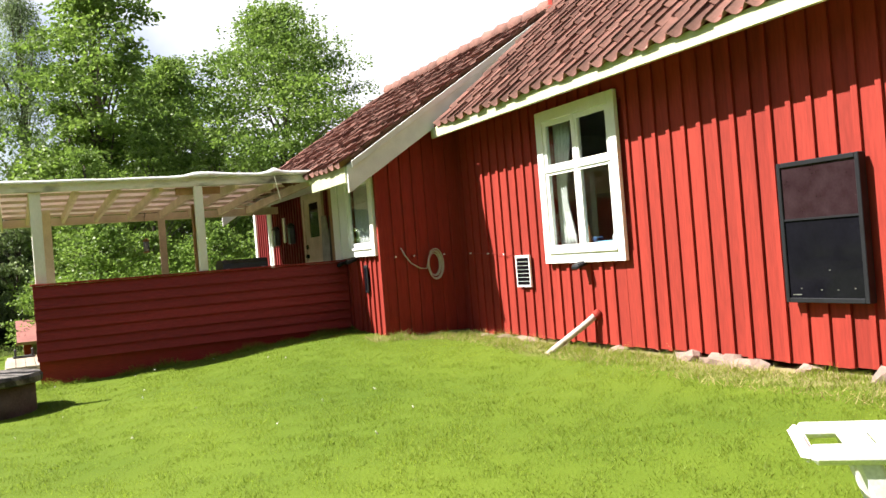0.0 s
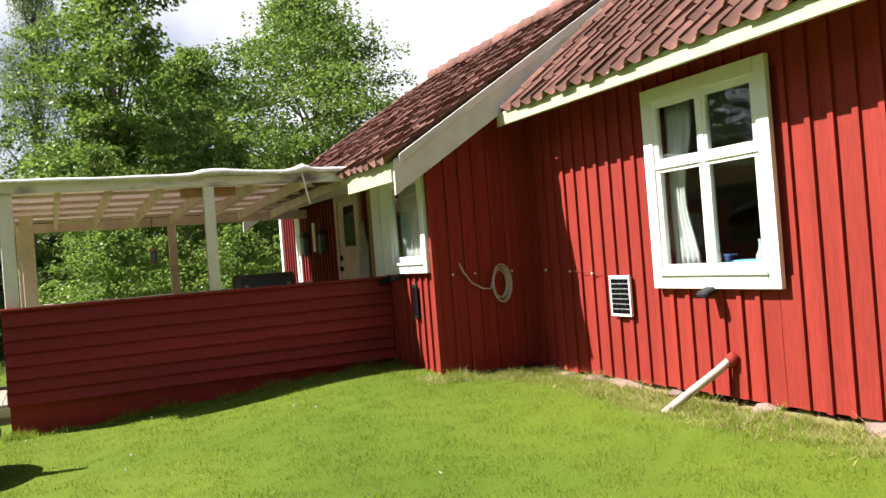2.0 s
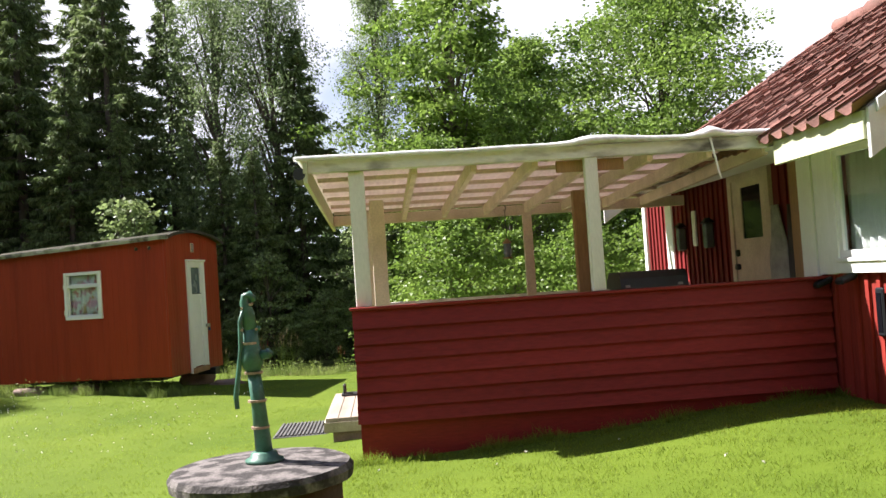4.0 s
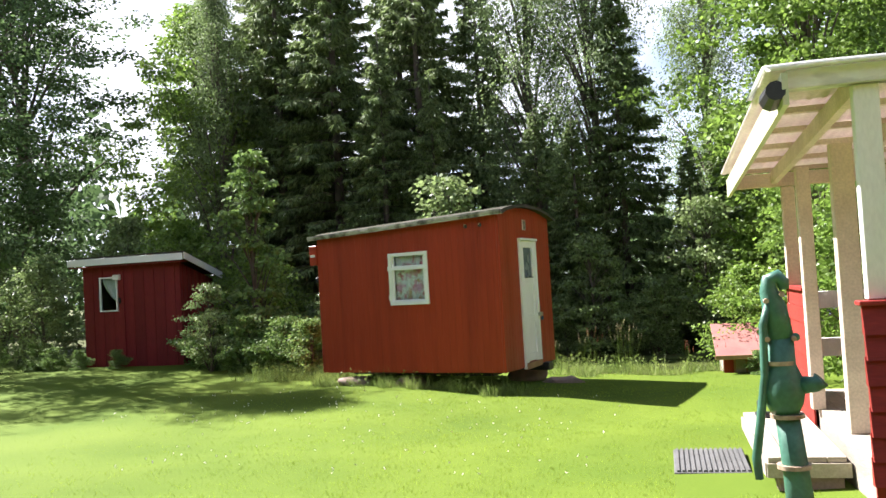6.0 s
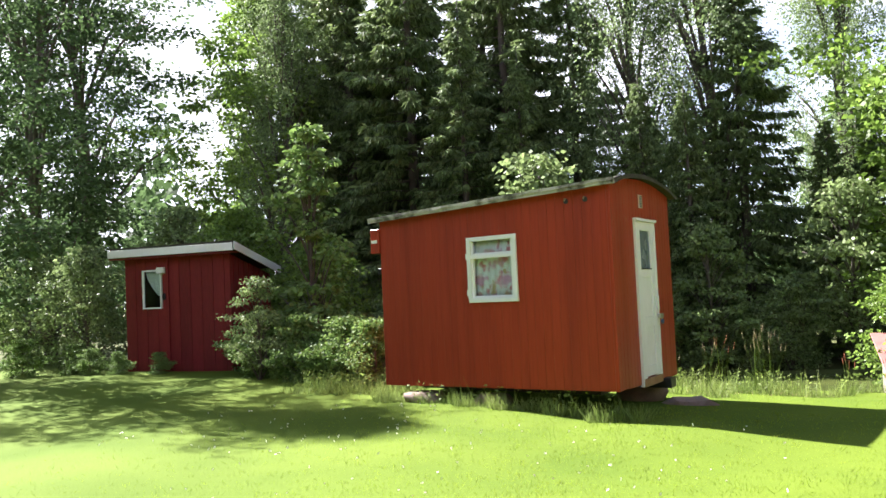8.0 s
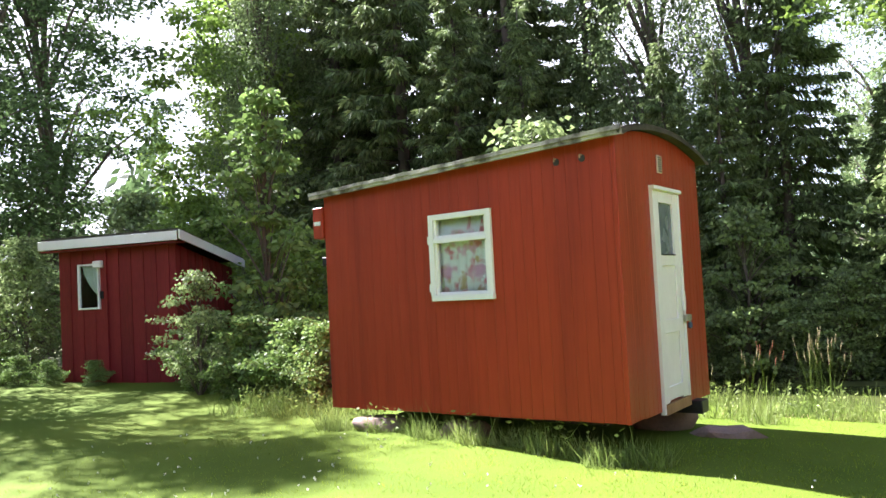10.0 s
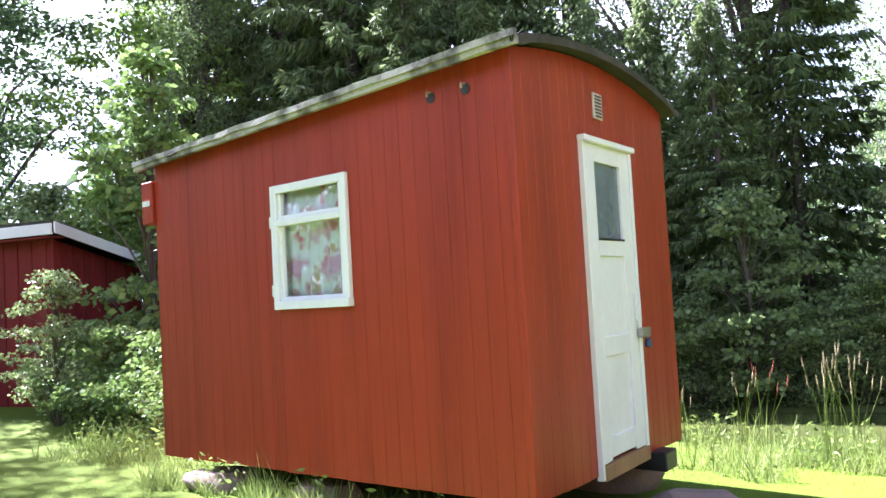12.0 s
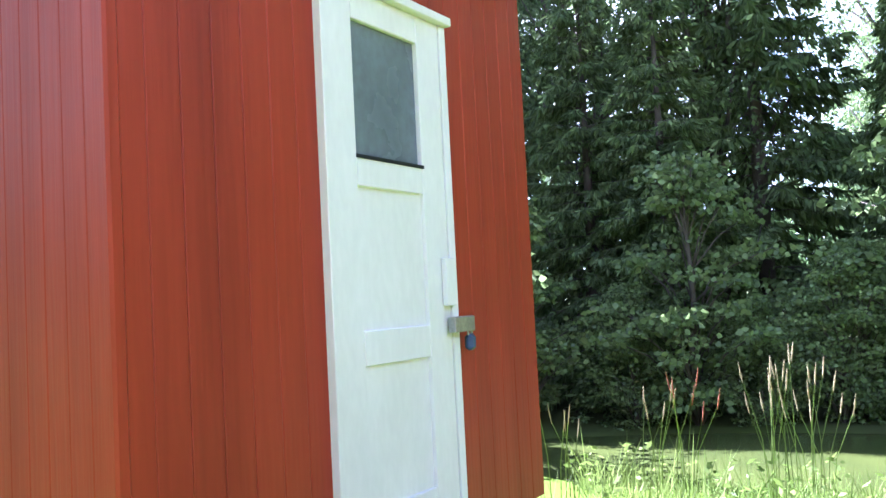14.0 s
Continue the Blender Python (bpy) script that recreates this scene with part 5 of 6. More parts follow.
part("meter_box", made((WL + 0.001, -0.03, 1.93), (WL + 0.15, 0.16, 2.24), lambda p: inner(p.x, p.y, p.z), bev=0.008), M_WAGON, wagon, "small red box with a pale label")
part("box_label", made((WL + 0.03, -0.036, 2.06), (WL + 0.13, -0.0305, 2.10), lambda p: inner(p.x, p.y, p.z)), M_PLASTIC, wagon, "pale label plate")
part("end_lamp", made((WL + 0.001, 0.0, 1.66), (WL + 0.06, 0.06, 1.74), lambda p: inner(p.x, p.y, p.z), bev=0.006), M_DARKGREY, wagon, "small dark lamp")
part("step_beam", made((-0.10, 1.55, 0.15), (0.25, 1.75, 0.265), lambda p: inner(p.x, p.y, p.z), bev=0.008), M_BLACK, wagon, "dark beam end under the door")
for k, (a, b, s) in enumerate(((2.75, 0.12, (0.28, 0.2)), (1.75, 0.2, (0.22, 0.16)), (0.35, 1.75, (0.28, 0.2)), (2.8, 1.9, (0.28, 0.2)))):
    p = inner(a, b, 0)
    gz0 = gz(p.x, p.y) - 0.06
    bm = bmesh.new()
    bmesh.ops.create_icosphere(bm, subdivisions=3, radius=1)
    top = BOT - 0.09 - gz0
    for v in bm.verts:
        kk = 1 + 0.25 * noise.noise(v.co * 1.4 + Vector((k * 5, 0, 0)))
        v.co = Vector((v.co.x * s[0] * kk, v.co.y * s[1] * kk, min(max(v.co.z * 0.5 + 0.4, 0) * top * 1.4, top - 0.001))) + Vector((p.x, p.y, gz0))
    solo("support_stone", bm, M_STONE, "flat grey stone carrying the wagon hut", "stone", group="support stones", smooth=True)
p = EN(1.55, 0.25, 0)
rock("flat_stone", (p.x, p.y, gz(p.x, p.y) + 0.0), (0.30, 0.22, 0.10), "flat grey doorstep stone in long grass", 77)


# ---- the small shed ----
def small_shed():
    t = thing("small_shed", (-11.2, 22.5, 0.15), "crimson boarded shed with white roof edges and a small window", "shed")
    x0, x1, y0, y1, zb = -12.38, -10.10, 21.48, 23.45, 0.14
    depth = lambda y: 2.27 - 0.17 * (y - y0)
    sk = lambda y: -0.18 * (y - y0)
    hole = (-11.98, -11.56, 1.34, 2.06)
    n = 19
    for k in range(n):
        a, b = x0 + (x1 - x0) * k / n + 0.002, x0 + (x1 - x0) * (k + 1) / n - 0.002
        spans = [(zb, 2.28)]
        if a < hole[1] and b > hole[0]:
            spans = [(zb, hole[2]), (hole[3], 2.28)]
        for z0, z1 in spans:
            part("board", made((a, y0 - 0.012 * (k % 2), z0), (b, y0 + 0.02, z1)), M_SHED_PORCH_SHADE, t)
    for k in range(16):
        a, b = y0 + 0.02 + (y1 - y0 - 0.02) * k / 16 + 0.002, y0 + 0.02 + (y1 - y0 - 0.02) * (k + 1) / 16 - 0.002
        part("board", made((x1 - 0.02, a, zb), (x1 + 0.012 * (k % 2), b, 2.0), lambda p: Vector((p.x + sk(p.y), p.y, p.z if p.z < 1 else depth(p.y)))), M_SHED_PORCH_SHADE, t)
    part("back_wall", made((x0, y1 - 0.02, zb), (x1, y1, 1.92), lambda p: Vector((p.x + sk(p.y), p.y, p.z))), M_SHED_PORCH_SHADE, t)
    part("side_wall", made((x0, y0 + 0.02, zb), (x0 + 0.02, y1 - 0.02, 1.95), lambda p: Vector((p.x + sk(p.y), p.y, p.z if p.z < 1 else depth(p.y)))), M_SHED_PORCH_SHADE, t)
    slab = part("roof", made((x0 - 0.20, y0 - 0.20, 0.0), (x1 + 0.18, y1 + 0.16, 0.045), lambda p: Vector((p.x + sk(p.y), p.y, depth(p.y) + 0.145 + p.z))), M_FELT, t, "dark mossy felt roof")
    part("fascia", made((x0 - 0.21, y0 - 0.225, 2.315), (x1 + 0.20, y0 - 0.20, 2.455), bev=0.003), M_WHITE, t, "white roof edge board")
    part("fascia", made((x1 + 0.18, y0 - 0.20, 0.0), (x1 + 0.205, y1 + 0.16, 0.14), lambda p: Vector((p.x + sk(p.y), p.y, depth(p.y) + 0.03 + p.z))), M_WHITE, t, "white roof edge board")
    part("soffit", made((x0 - 0.19, y0 - 0.20, 2.28), (x1 + 0.17, y0 + 0.02, 2.30)), M_SHED_PORCH_SHADE, t)
    fx = y0 - 0.035
    for lo, hi in (((hole[0], hole[2]), (hole[0] + 0.028, hole[3])), ((hole[1] - 0.028, hole[2]), (hole[1], hole[3])), ((hole[0] + 0.028, hole[2]), (hole[1] - 0.028, hole[2] + 0.028)), ((hole[0] + 0.028, hole[3] - 0.028), (hole[1] - 0.028, hole[3]))):
        part("window_frame", made((lo[0], fx, lo[1]), (hi[0], y0 + 0.01, hi[1])), M_WHITE, t)
    pane = part("pane", made((hole[0] + 0.02, y0 - 0.004, hole[2] + 0.02), (hole[1] - 0.02, y0 - 0.001, hole[3] - 0.02)), M_GLASS, t)
    pane.visible_shadow = False
    part("door_strip", made((-11.44, y0 - 0.04, zb), (-11.40, y0 - 0.0125, 2.26)), M_SHED_PORCH_SHADE, t)
    part("wall_lamp", made((hole[1] - 0.06, y0 - 0.10, 1.99), (hole[1] + 0.10, y0 - 0.02, 2.10), bev=0.01), M_PLASTIC, t, "white wall lamp")
    part("lock", made((hole[1] + 0.03, y0 - 0.05, 1.50), (hole[1] + 0.09, y0 - 0.02, 1.62), bev=0.008), M_DARKGREY, t, "dark lock")
    bm = bmesh.new()
    rows = []
    for j in range(9):
        s = j / 8
        right = hole[1] - 0.03
        left = hole[0] + 0.03 + (right - hole[0] - 0.16) * s ** 1.6
        rows.append([bm.verts.new((left + (right - left) * i / 8, y0 + 0.05 + 0.01 * math.sin(i * 2.0), hole[3] - 0.03 - 0.42 * s - 0.08 * (i / 8) * s)) for i in range(9)])
    for r, q in zip(rows, rows[1:]):
        for i in range(8):
            bm.faces.new((r[i], r[i + 1], q[i + 1], q[i]))
    c = solo("curtain", bm, M_CURTAIN, "white curtain tied back in the shed window", "curtain", smooth=True)
    s = c.modifiers.new("cloth", "SOLIDIFY")
    s.thickness = 0.004


small_shed()


# ---- the low hutch beyond the porch ----
def hutch(ox, oy, label):
    gz0 = gz(ox + 0.8, oy + 0.5) - 0.03
    t = thing("hutch", (ox + 0.8, oy + 0.5, gz0), label, "hutch", group="low hutches")
    P = lambda p: Vector((ox + p.x, oy + p.y, gz0 + p.z))
    part("front", made((0.12, 0.05, 0.0), (2.70, 0.09, 0.42), P), M_BROWN, t)
    part("side", made((0.12, 0.09, 0.0), (0.16, 1.1, 0.44), P), M_WOOD, t)
    part("side", made((2.66, 0.09, 0.0), (2.70, 1.1, 0.44), P), M_WOOD, t)
    part("back", made((0.16, 1.06, 0.0), (2.66, 1.1, 0.60), P), M_WOOD, t)
    for k in range(4):
        part("lid", made((0.70 * k, -0.30, 0.43), (0.70 * k + 0.695, 1.15, 0.455), lambda p: P(Vector((p.x, p.y, p.z + 0.30 * (p.y + 0.08)))), bev=0.006), M_PINKROOF, t, "faded pink-red roof sheet")
    part("lid_edge", made((-0.02, -0.325, 0.33), (2.82, -0.302, 0.40), P, bev=0.004), M_BROWN, t)
    for k in range(9):
        part("slat", made((0.13 + k * 0.185, 0.028, 0.02), (0.13 + k * 0.185 + 0.15, 0.049, 0.40), P), M_WOOD if k else M_RED, t)
    part("glazed_lid", made((1.35, 0.85, 0.86), (2.75, 1.9, 0.89), lambda p: P(Vector((p.x, p.y, p.z + 0.30 * (p.y - 0.75)))), bev=0.005), M_GREYGLASS, t, "grey glazed lid")
    part("glazed_frame", made((1.32, 0.80, 0.84), (2.78, 0.848, 0.92), P, bev=0.004), M_WOOD, t)
    part("glazed_front", made((1.36, 1.0, 0.3), (2.72, 1.04, 0.87), P), M_WOOD, t)
    return t


hutch(0.25, 20.4, "low wooden hutch with a faded red roof and glazed lid")

# ---- trees, bushes, grass ----
def leaf_mesh(name, pts, axis, length, width, material, rng, flat=0.5):
    """Many small leaves: a folded four-point blade at each point, along its axis."""
    n = len(pts)
    a = axis / np.maximum(np.linalg.norm(axis, axis=1, keepdims=True), 1e-6)
    r = rng.normal(size=(n, 3))
    r[:, 2] *= flat
    s = np.cross(a, r)
    s /= np.maximum(np.linalg.norm(s, axis=1, keepdims=True), 1e-6)
    ln = (length * rng.uniform(0.7, 1.3, n))[:, None]
    wd = (width * rng.uniform(0.7, 1.3, n))[:, None]
    up = np.cross(s, a) * ln * 0.08
    v = np.stack([pts, pts + a * ln * 0.45 + s * wd / 2 + up, pts + a * ln, pts + a * ln * 0.45 - s * wd / 2 + up], 1).reshape(-1, 3)
    me = bpy.data.meshes.new(name)
    me.vertices.add(4 * n)
    me.vertices.foreach_set("co", v.ravel())
    me.loops.add(4 * n)
    me.loops.foreach_set("vertex_index", np.arange(4 * n))
    me.polygons.add(n)
    me.polygons.foreach_set("loop_start", np.arange(n) * 4)
    me.update(calc_edges=True)
    me.materials.append(material)
    return me


def broad_tree(name, seed, H, R, material, label, clusters=230, leaves=75, leaf=(0.17, 0.10), base=0.12, droop=0.0, category="tree"):
    """A leafy tree: a leaning, tapered trunk, limbs to leaf clusters in an uneven crown."""
    rng = np.random.default_rng(seed)
    t = thing(name, (0, 0, 0), label, category)
    bm = bmesh.new()
    stem = [Vector((0.12 * H * 0.1 * math.sin(k * 1.1 + seed), 0.1 * H * 0.1 * math.cos(k * 0.9 + seed), H * 0.92 * k / 8)) for k in range(9)]
    tube(bm, stem, [0.0115 * H * (1 - k / 9.5) + 0.012 for k in range(9)], 9)
    centres = []
    while len(centres) < clusters:
        u = rng.uniform(base, 1.0)
        env = R * (math.sin(math.pi * min(1, (u - base) / (1 - base) * 0.88 + 0.12)) ** 0.75)
        ang = rng.uniform(0, math.tau)
        wob = 0.68 + 0.85 * noise.noise((math.cos(ang) * 1.9 + seed, math.sin(ang) * 1.9, u * 6.0))
        rad = env * wob * math.sqrt(rng.uniform(0.12, 1))
        centres.append((rad * math.cos(ang), rad * math.sin(ang), u * H))
    centres = np.array(centres)
    for c in centres[:: max(1, clusters // 46)]:
        k = int(min(7, max(0, (c[2] / H - 0.18) / 0.92 * 8)))
        a = stem[k]
        b = Vector(c)
        mid = (a + b) / 2 + Vector((0, 0, 0.10 * (b - a).length))
        tube(bm, [a, mid, b], [0.0042 * H, 0.0028 * H, 0.006], 5)
    part("trunk", bm, M_BARK, t, smooth=True)
    cs = rng.uniform(0.45, 1.0, clusters) * (0.085 * R + 0.11)
    idx = np.repeat(np.arange(clusters), leaves)
    off = np.clip(rng.normal(size=(len(idx), 3)), -1.5, 1.5) * cs[idx][:, None] * np.array([1, 1, 0.36])
    pts = centres[idx] + off
    pts[:, 2] = np.maximum(pts[:, 2] - droop * np.abs(rng.normal(size=len(idx))), 0.1)
    axis = off + rng.normal(size=off.shape) * 0.25
    axis[:, 2] = axis[:, 2] * 0.4 - 0.12 - droop * 0.6
    me = leaf_mesh("crown", pts, axis, leaf[0], leaf[1], material, rng)
    ob = new("crown", me)
    ob.parent = t
    return t


def spruce(name, seed, H, R, label, dense=54, needle=(0.30, 0.075)):
    """A spruce: straight trunk, whorls of drooping boughs hung with sprays of needles."""
    rng = np.random.default_rng(seed)
    t = thing(name, (0, 0, 0), label, "tree")
    bm = bmesh.new()
    tube(bm, [(0, 0, 0), (0.02 * H * 0.1, 0, H * 0.5), (0, 0, H)], [0.013 * H, 0.008 * H, 0.01], 9)
    P, A, L = [], [], []
    z = 0.035 * H
    while z < H * 0.985:
        u = z / H
        reach = R * (1 - u) ** 0.8 * min(1, 0.7 + u * 3)
        for k in range(rng.integers(5, 8)):
            ang = rng.uniform(0, math.tau)
            ln = reach * rng.uniform(0.6, 1.12)
            if ln < 0.12:
                continue
            d = np.array([math.cos(ang), math.sin(ang), 0])
            sag = 0.46 * (1 - u) + 0.06
            bends = [np.array([0, 0, z]) + d * ln * s + np.array([0, 0, ln * (0.12 * s - sag * s * s + 0.13 * s ** 4)]) for s in (0, 0.35, 0.7, 1)]
            if ln > 0.5:
                tube(bm, [Vector(b) for b in bends], [0.010 + 0.010 * ln * 0.6, 0.012, 0.008, 0.003], 4, caps=False)
            m = int(ln * dense) + 10
            s = np.sqrt(rng.uniform(0.02, 1, m))
            pos = np.array([0, 0, z]) + d * (ln * s)[:, None]
            pos[:, 2] += ln * (0.12 * s - sag * s ** 2 + 0.13 * s ** 4)
            side = np.array([-d[1], d[0], 0])
            sw = rng.uniform(-1, 1, m)
            ax = d * rng.uniform(0.3, 1.0, m)[:, None] + side * (sw * 1.1)[:, None]
            ax[:, 2] -= rng.uniform(0.1, 1.9, m)
            P.append(pos + side * (sw * 0.10 * ln * (1 - 0.6 * s))[:, None])
            A.append(ax)
        z += H * 0.0135 * rng.uniform(0.8, 1.3) + 0.05
    part("trunk", bm, M_BARK, t, smooth=True)
    pts, axis = np.concatenate(P), np.concatenate(A)
    me = leaf_mesh("crown", pts, axis + rng.normal(size=axis.shape) * 0.25, needle[0], needle[1], M_NEEDLE, rng, flat=1.0)
    ob = new("crown", me)
    ob.parent = t
    return t


def put(src, x, y, s=1.0, turn=None, first=[]):
    """A copy of a tree on the ground, turned and scaled."""
    a = random.uniform(0, 360) if turn is None else turn
    if src in first:
        s /= src.scale.x
    m = Matrix.Translation((x, y, gz(x, y) - 0.05)) @ Matrix.Rotation(radians(a), 4, "Z") @ Matrix.Diagonal((s, s, s, 1))
    if src in first:
        return copy_thing(src, m)
    first.append(src)
    src.matrix_basis = m
    return src


random.seed(5)
ash_a = broad_tree("broadleaf_tree", 3, 11.0, 3.3, M_LEAF, "sunlit green broadleaf tree at the wood's edge", clusters=300, leaves=115, leaf=(0.135, 0.09))
ash_b = broad_tree("broadleaf_tree", 8, 11.0, 5.7, M_LEAF, "broad sunlit green maple behind the cottage", clusters=640, leaves=105, base=0.07, leaf=(0.12, 0.08))
dark_a = broad_tree("broadleaf_tree", 14, 14.0, 3.6, M_LEAF_DARK, "tall dark broadleaf tree against the light", clusters=290, leaves=98, leaf=(0.13, 0.08))
birch_a = broad_tree("birch_tree", 21, 16.0, 3.0, M_BIRCH, "tall birch with hanging grey-green foliage", clusters=400, leaves=100, leaf=(0.10, 0.055), droop=0.45)
spruce_a = spruce("spruce_tree", 31, 14.2, 3.0, "tall dark spruce with drooping boughs", dense=74, needle=(0.26, 0.055))
spruce_b = spruce("spruce_tree", 37, 13.0, 2.7, "dark spruce with drooping boughs", dense=54, needle=(0.27, 0.062))
shrub_a = broad_tree("shrub", 41, 3.4, 1.7, M_MAPLE, "leafy green shrub at the wood's edge", clusters=190, leaves=40, leaf=(0.10, 0.065), base=0.02, category="shrub")
shrub_b = broad_tree("shrub", 45, 3.6, 1.9, M_LEAF, "bright leafy shrub at the wood's edge", clusters=190, leaves=40, leaf=(0.11, 0.07), base=0.02, category="shrub")
young_ash = broad_tree("young_ash", 71, 5.2, 1.6, M_LEAF, "young sunlit broadleaf tree behind the porch", clusters=150, leaves=70, leaf=(0.085, 0.055), base=0.06)
maple = broad_tree("young_maple", 63, 3.8, 1.5, M_MAPLE, "young maple with pale sunlit leaves before the spruces", clusters=60, leaves=64, leaf=(0.11, 0.08), base=0.12, category="tree")
bush_a = broad_tree("bush", 51, 1.5, 1.05, M_BUSH, "bushy grey-green undergrowth beside the sheds", clusters=70, leaves=85, leaf=(0.085, 0.05), base=0.02, category="bush")
sapling = broad_tree("sapling", 55, 4.4, 0.8, M_BUSH, "slim young tree beside the small shed", clusters=60, leaves=55, leaf=(0.12, 0.075), base=0.1, category="tree")

for src, rows in (
    (ash_a, ((2.7, 24.6, 0.92), (5.6, 30.0, 0.80), (-13.4, 28.5, 0.9), (5.2, 32.0, 0.8))),
    (young_ash, ((2.0, 20.9, 0.9), (5.4, 22.6, 0.95), (3.6, 22.2, 1.0), (1.9, 24.6, 1.25))),
    (ash_b, ((7.9, 24.6, 0.83),)),
    (dark_a, ((-14.7, 19.9, 0.84), (-18.8, 17.2, 0.86), (-17.9, 25.2, 1.0), (-18.6, 27.5, 1.0), (-24, 12.5, 0.9))),
    (birch_a, ((-3.5, 28.0, 0.76), (-1.9, 27.4, 0.74), (-12.0, 27.0, 0.64), (1.0, 30.0, 0.7))),
    (spruce_a, ((-8.6, 27.0, 0.88), (-6.7, 28.4, 0.88), (-10.8, 28.4, 0.92), (-5.2, 29.4, 0.78), (-12.0, 30.0, 0.9))),
    (spruce_b, ((-5.6, 25.4, 0.5), (-1.3, 27.0, 0.7), (-3.2, 25.6, 0.45), (-2.3, 25.1, 0.42), (0.2, 25.8, 0.36), (1.1, 27.0, 0.4), (-6.9, 25.6, 0.6), (-9.7, 29.6, 0.95), (-7.7, 30.2, 0.98))),
    (shrub_a, ((-2.6, 24.3, 0.42), (-0.5, 24.5, 0.5), (0.6, 24.4, 0.45), (-4.6, 23.4, 0.5), (-1.4, 24.3, 0.36), (2.4, 24.3, 0.45), (-14.3, 22.6, 0.75), (-16.5, 23.3, 0.8), (-7.2, 23.0, 0.5), (-13.3, 24.5, 1.0), (-5.8, 22.8, 0.5))),
    (shrub_b, ((2.0, 18.2, 0.75), (4.4, 18.8, 0.68), (6.3, 19.5, 0.75), (0.9, 22.0, 0.6), (3.2, 19.6, 0.68), (1.3, 24.6, 0.7), (-9.2, 23.2, 0.68), (-11.6, 24.2, 0.9))),
    (bush_a, ((-8.9, 20.6, 0.65), (-8.0, 20.2, 0.7), (-7.1, 19.9, 0.68), (-6.5, 19.6, 0.64), (-9.4, 21.3, 0.72), (-12.9, 21.1, 0.34), (-12.2, 21.0, 0.29), (-11.4, 21.1, 0.28), (-13.6, 21.5, 0.42), (-7.6, 21.1, 0.7), (1.6, 20.2, 0.4), (0.9, 20.0, 0.28), (-14.6, 21.2, 0.5), (-9.0, 21.9, 0.66))),
    (maple, ((-2.0, 24.3, 0.7), (0.4, 24.4, 0.85), (-3.7, 24.0, 0.6), (-0.7, 24.3, 0.42), (-4.6, 22.4, 0.98), (-8.75, 20.15, 0.44))),
    (sapling, ((-8.3, 21.2, 0.97),)),
):
    for x, y, s in rows:
        put(src, x, y, s)

# the woods beyond, a dark belt of foliage round the clearing
rng = np.random.default_rng(91)
count = 42000
around = np.radians(rng.uniform(5, 200, count))
away = rng.uniform(30, 42, count)
bx, by = -2 + away * np.cos(around), 12 + away * np.sin(around)
crest = 4.8 + 1.8 * np.sin(around * 23) + 1.8 * np.sin(around * 61 + 1) + 1.2 * np.sin(around * 137)
belt = np.stack([bx, by, ground_z(bx, by) + crest * rng.uniform(0, 1, count) ** 0.8], 1)
lean = rng.normal(size=(count, 3))
lean[:, 2] -= 0.8
tagged(new("far_woods", leaf_mesh("far_woods", belt, lean, 0.62, 0.30, M_LEAF_DARK, rng)), "dense dark woods beyond the clearing", "woods", kind="stuff")

# added taller belt, out of view, that blocks low sky light on the walls
behind = np.radians(rng.uniform(188, 392, 60000))
off = rng.uniform(25, 33, 60000)
bx, by = -2 + off * np.cos(behind), 10 + off * np.sin(behind)
crest = 11.5 + 2.0 * np.sin(behind * 21) + 1.5 * np.sin(behind * 57 + 1)
belt = np.stack([bx, by, ground_z(bx, by) + crest * rng.uniform(0, 1, 60000)], 1)
lean = rng.normal(size=(60000, 3))
lean[:, 2] -= 0.8
tagged(new("far_woods", leaf_mesh("far_woods", belt, lean, 0.95, 0.5, M_LEAF_DARK, rng)), "unseen dark foliage belt added to block low sky light", "woods", kind="stuff")


def blades(name, pts, height, width, material, rng, lean=0.35, clump=0.0):
    """Upright grass blades, one narrow triangle each."""
    n = len(pts)
    a = rng.uniform(0, math.tau, n)
    h = height * rng.uniform(0.5, 1.3, n) * (1 + clump * np.sin(pts[:, 0] * 9.1 + 3 * np.sin(pts[:, 1] * 4.3)) * np.sin(pts[:, 1] * 8.3 + 2 * np.sin(pts[:, 0] * 3.7)))
    w = width * rng.uniform(0.7, 1.3, n)
    s = np.stack([np.cos(a), np.sin(a), np.zeros(n)], 1) * w[:, None] / 2
    b = rng.uniform(0, math.tau, n)
    tip = np.stack([np.cos(b) * h * lean * rng.uniform(0, 1, n), np.sin(b) * h * lean * rng.uniform(0, 1, n), h], 1)
    v = np.stack([pts - s, pts + s, pts + tip], 1).reshape(-1, 3)
    me = bpy.data.meshes.new(name)
    me.vertices.add(3 * n)
    me.vertices.foreach_set("co", v.ravel())
    me.loops.add(3 * n)
    me.loops.foreach_set("vertex_index", np.arange(3 * n))
    me.polygons.add(n)
    me.polygons.foreach_set("loop_start", np.arange(n) * 3)
    me.update(calc_edges=True)
    me.materials.append(material)
    return me


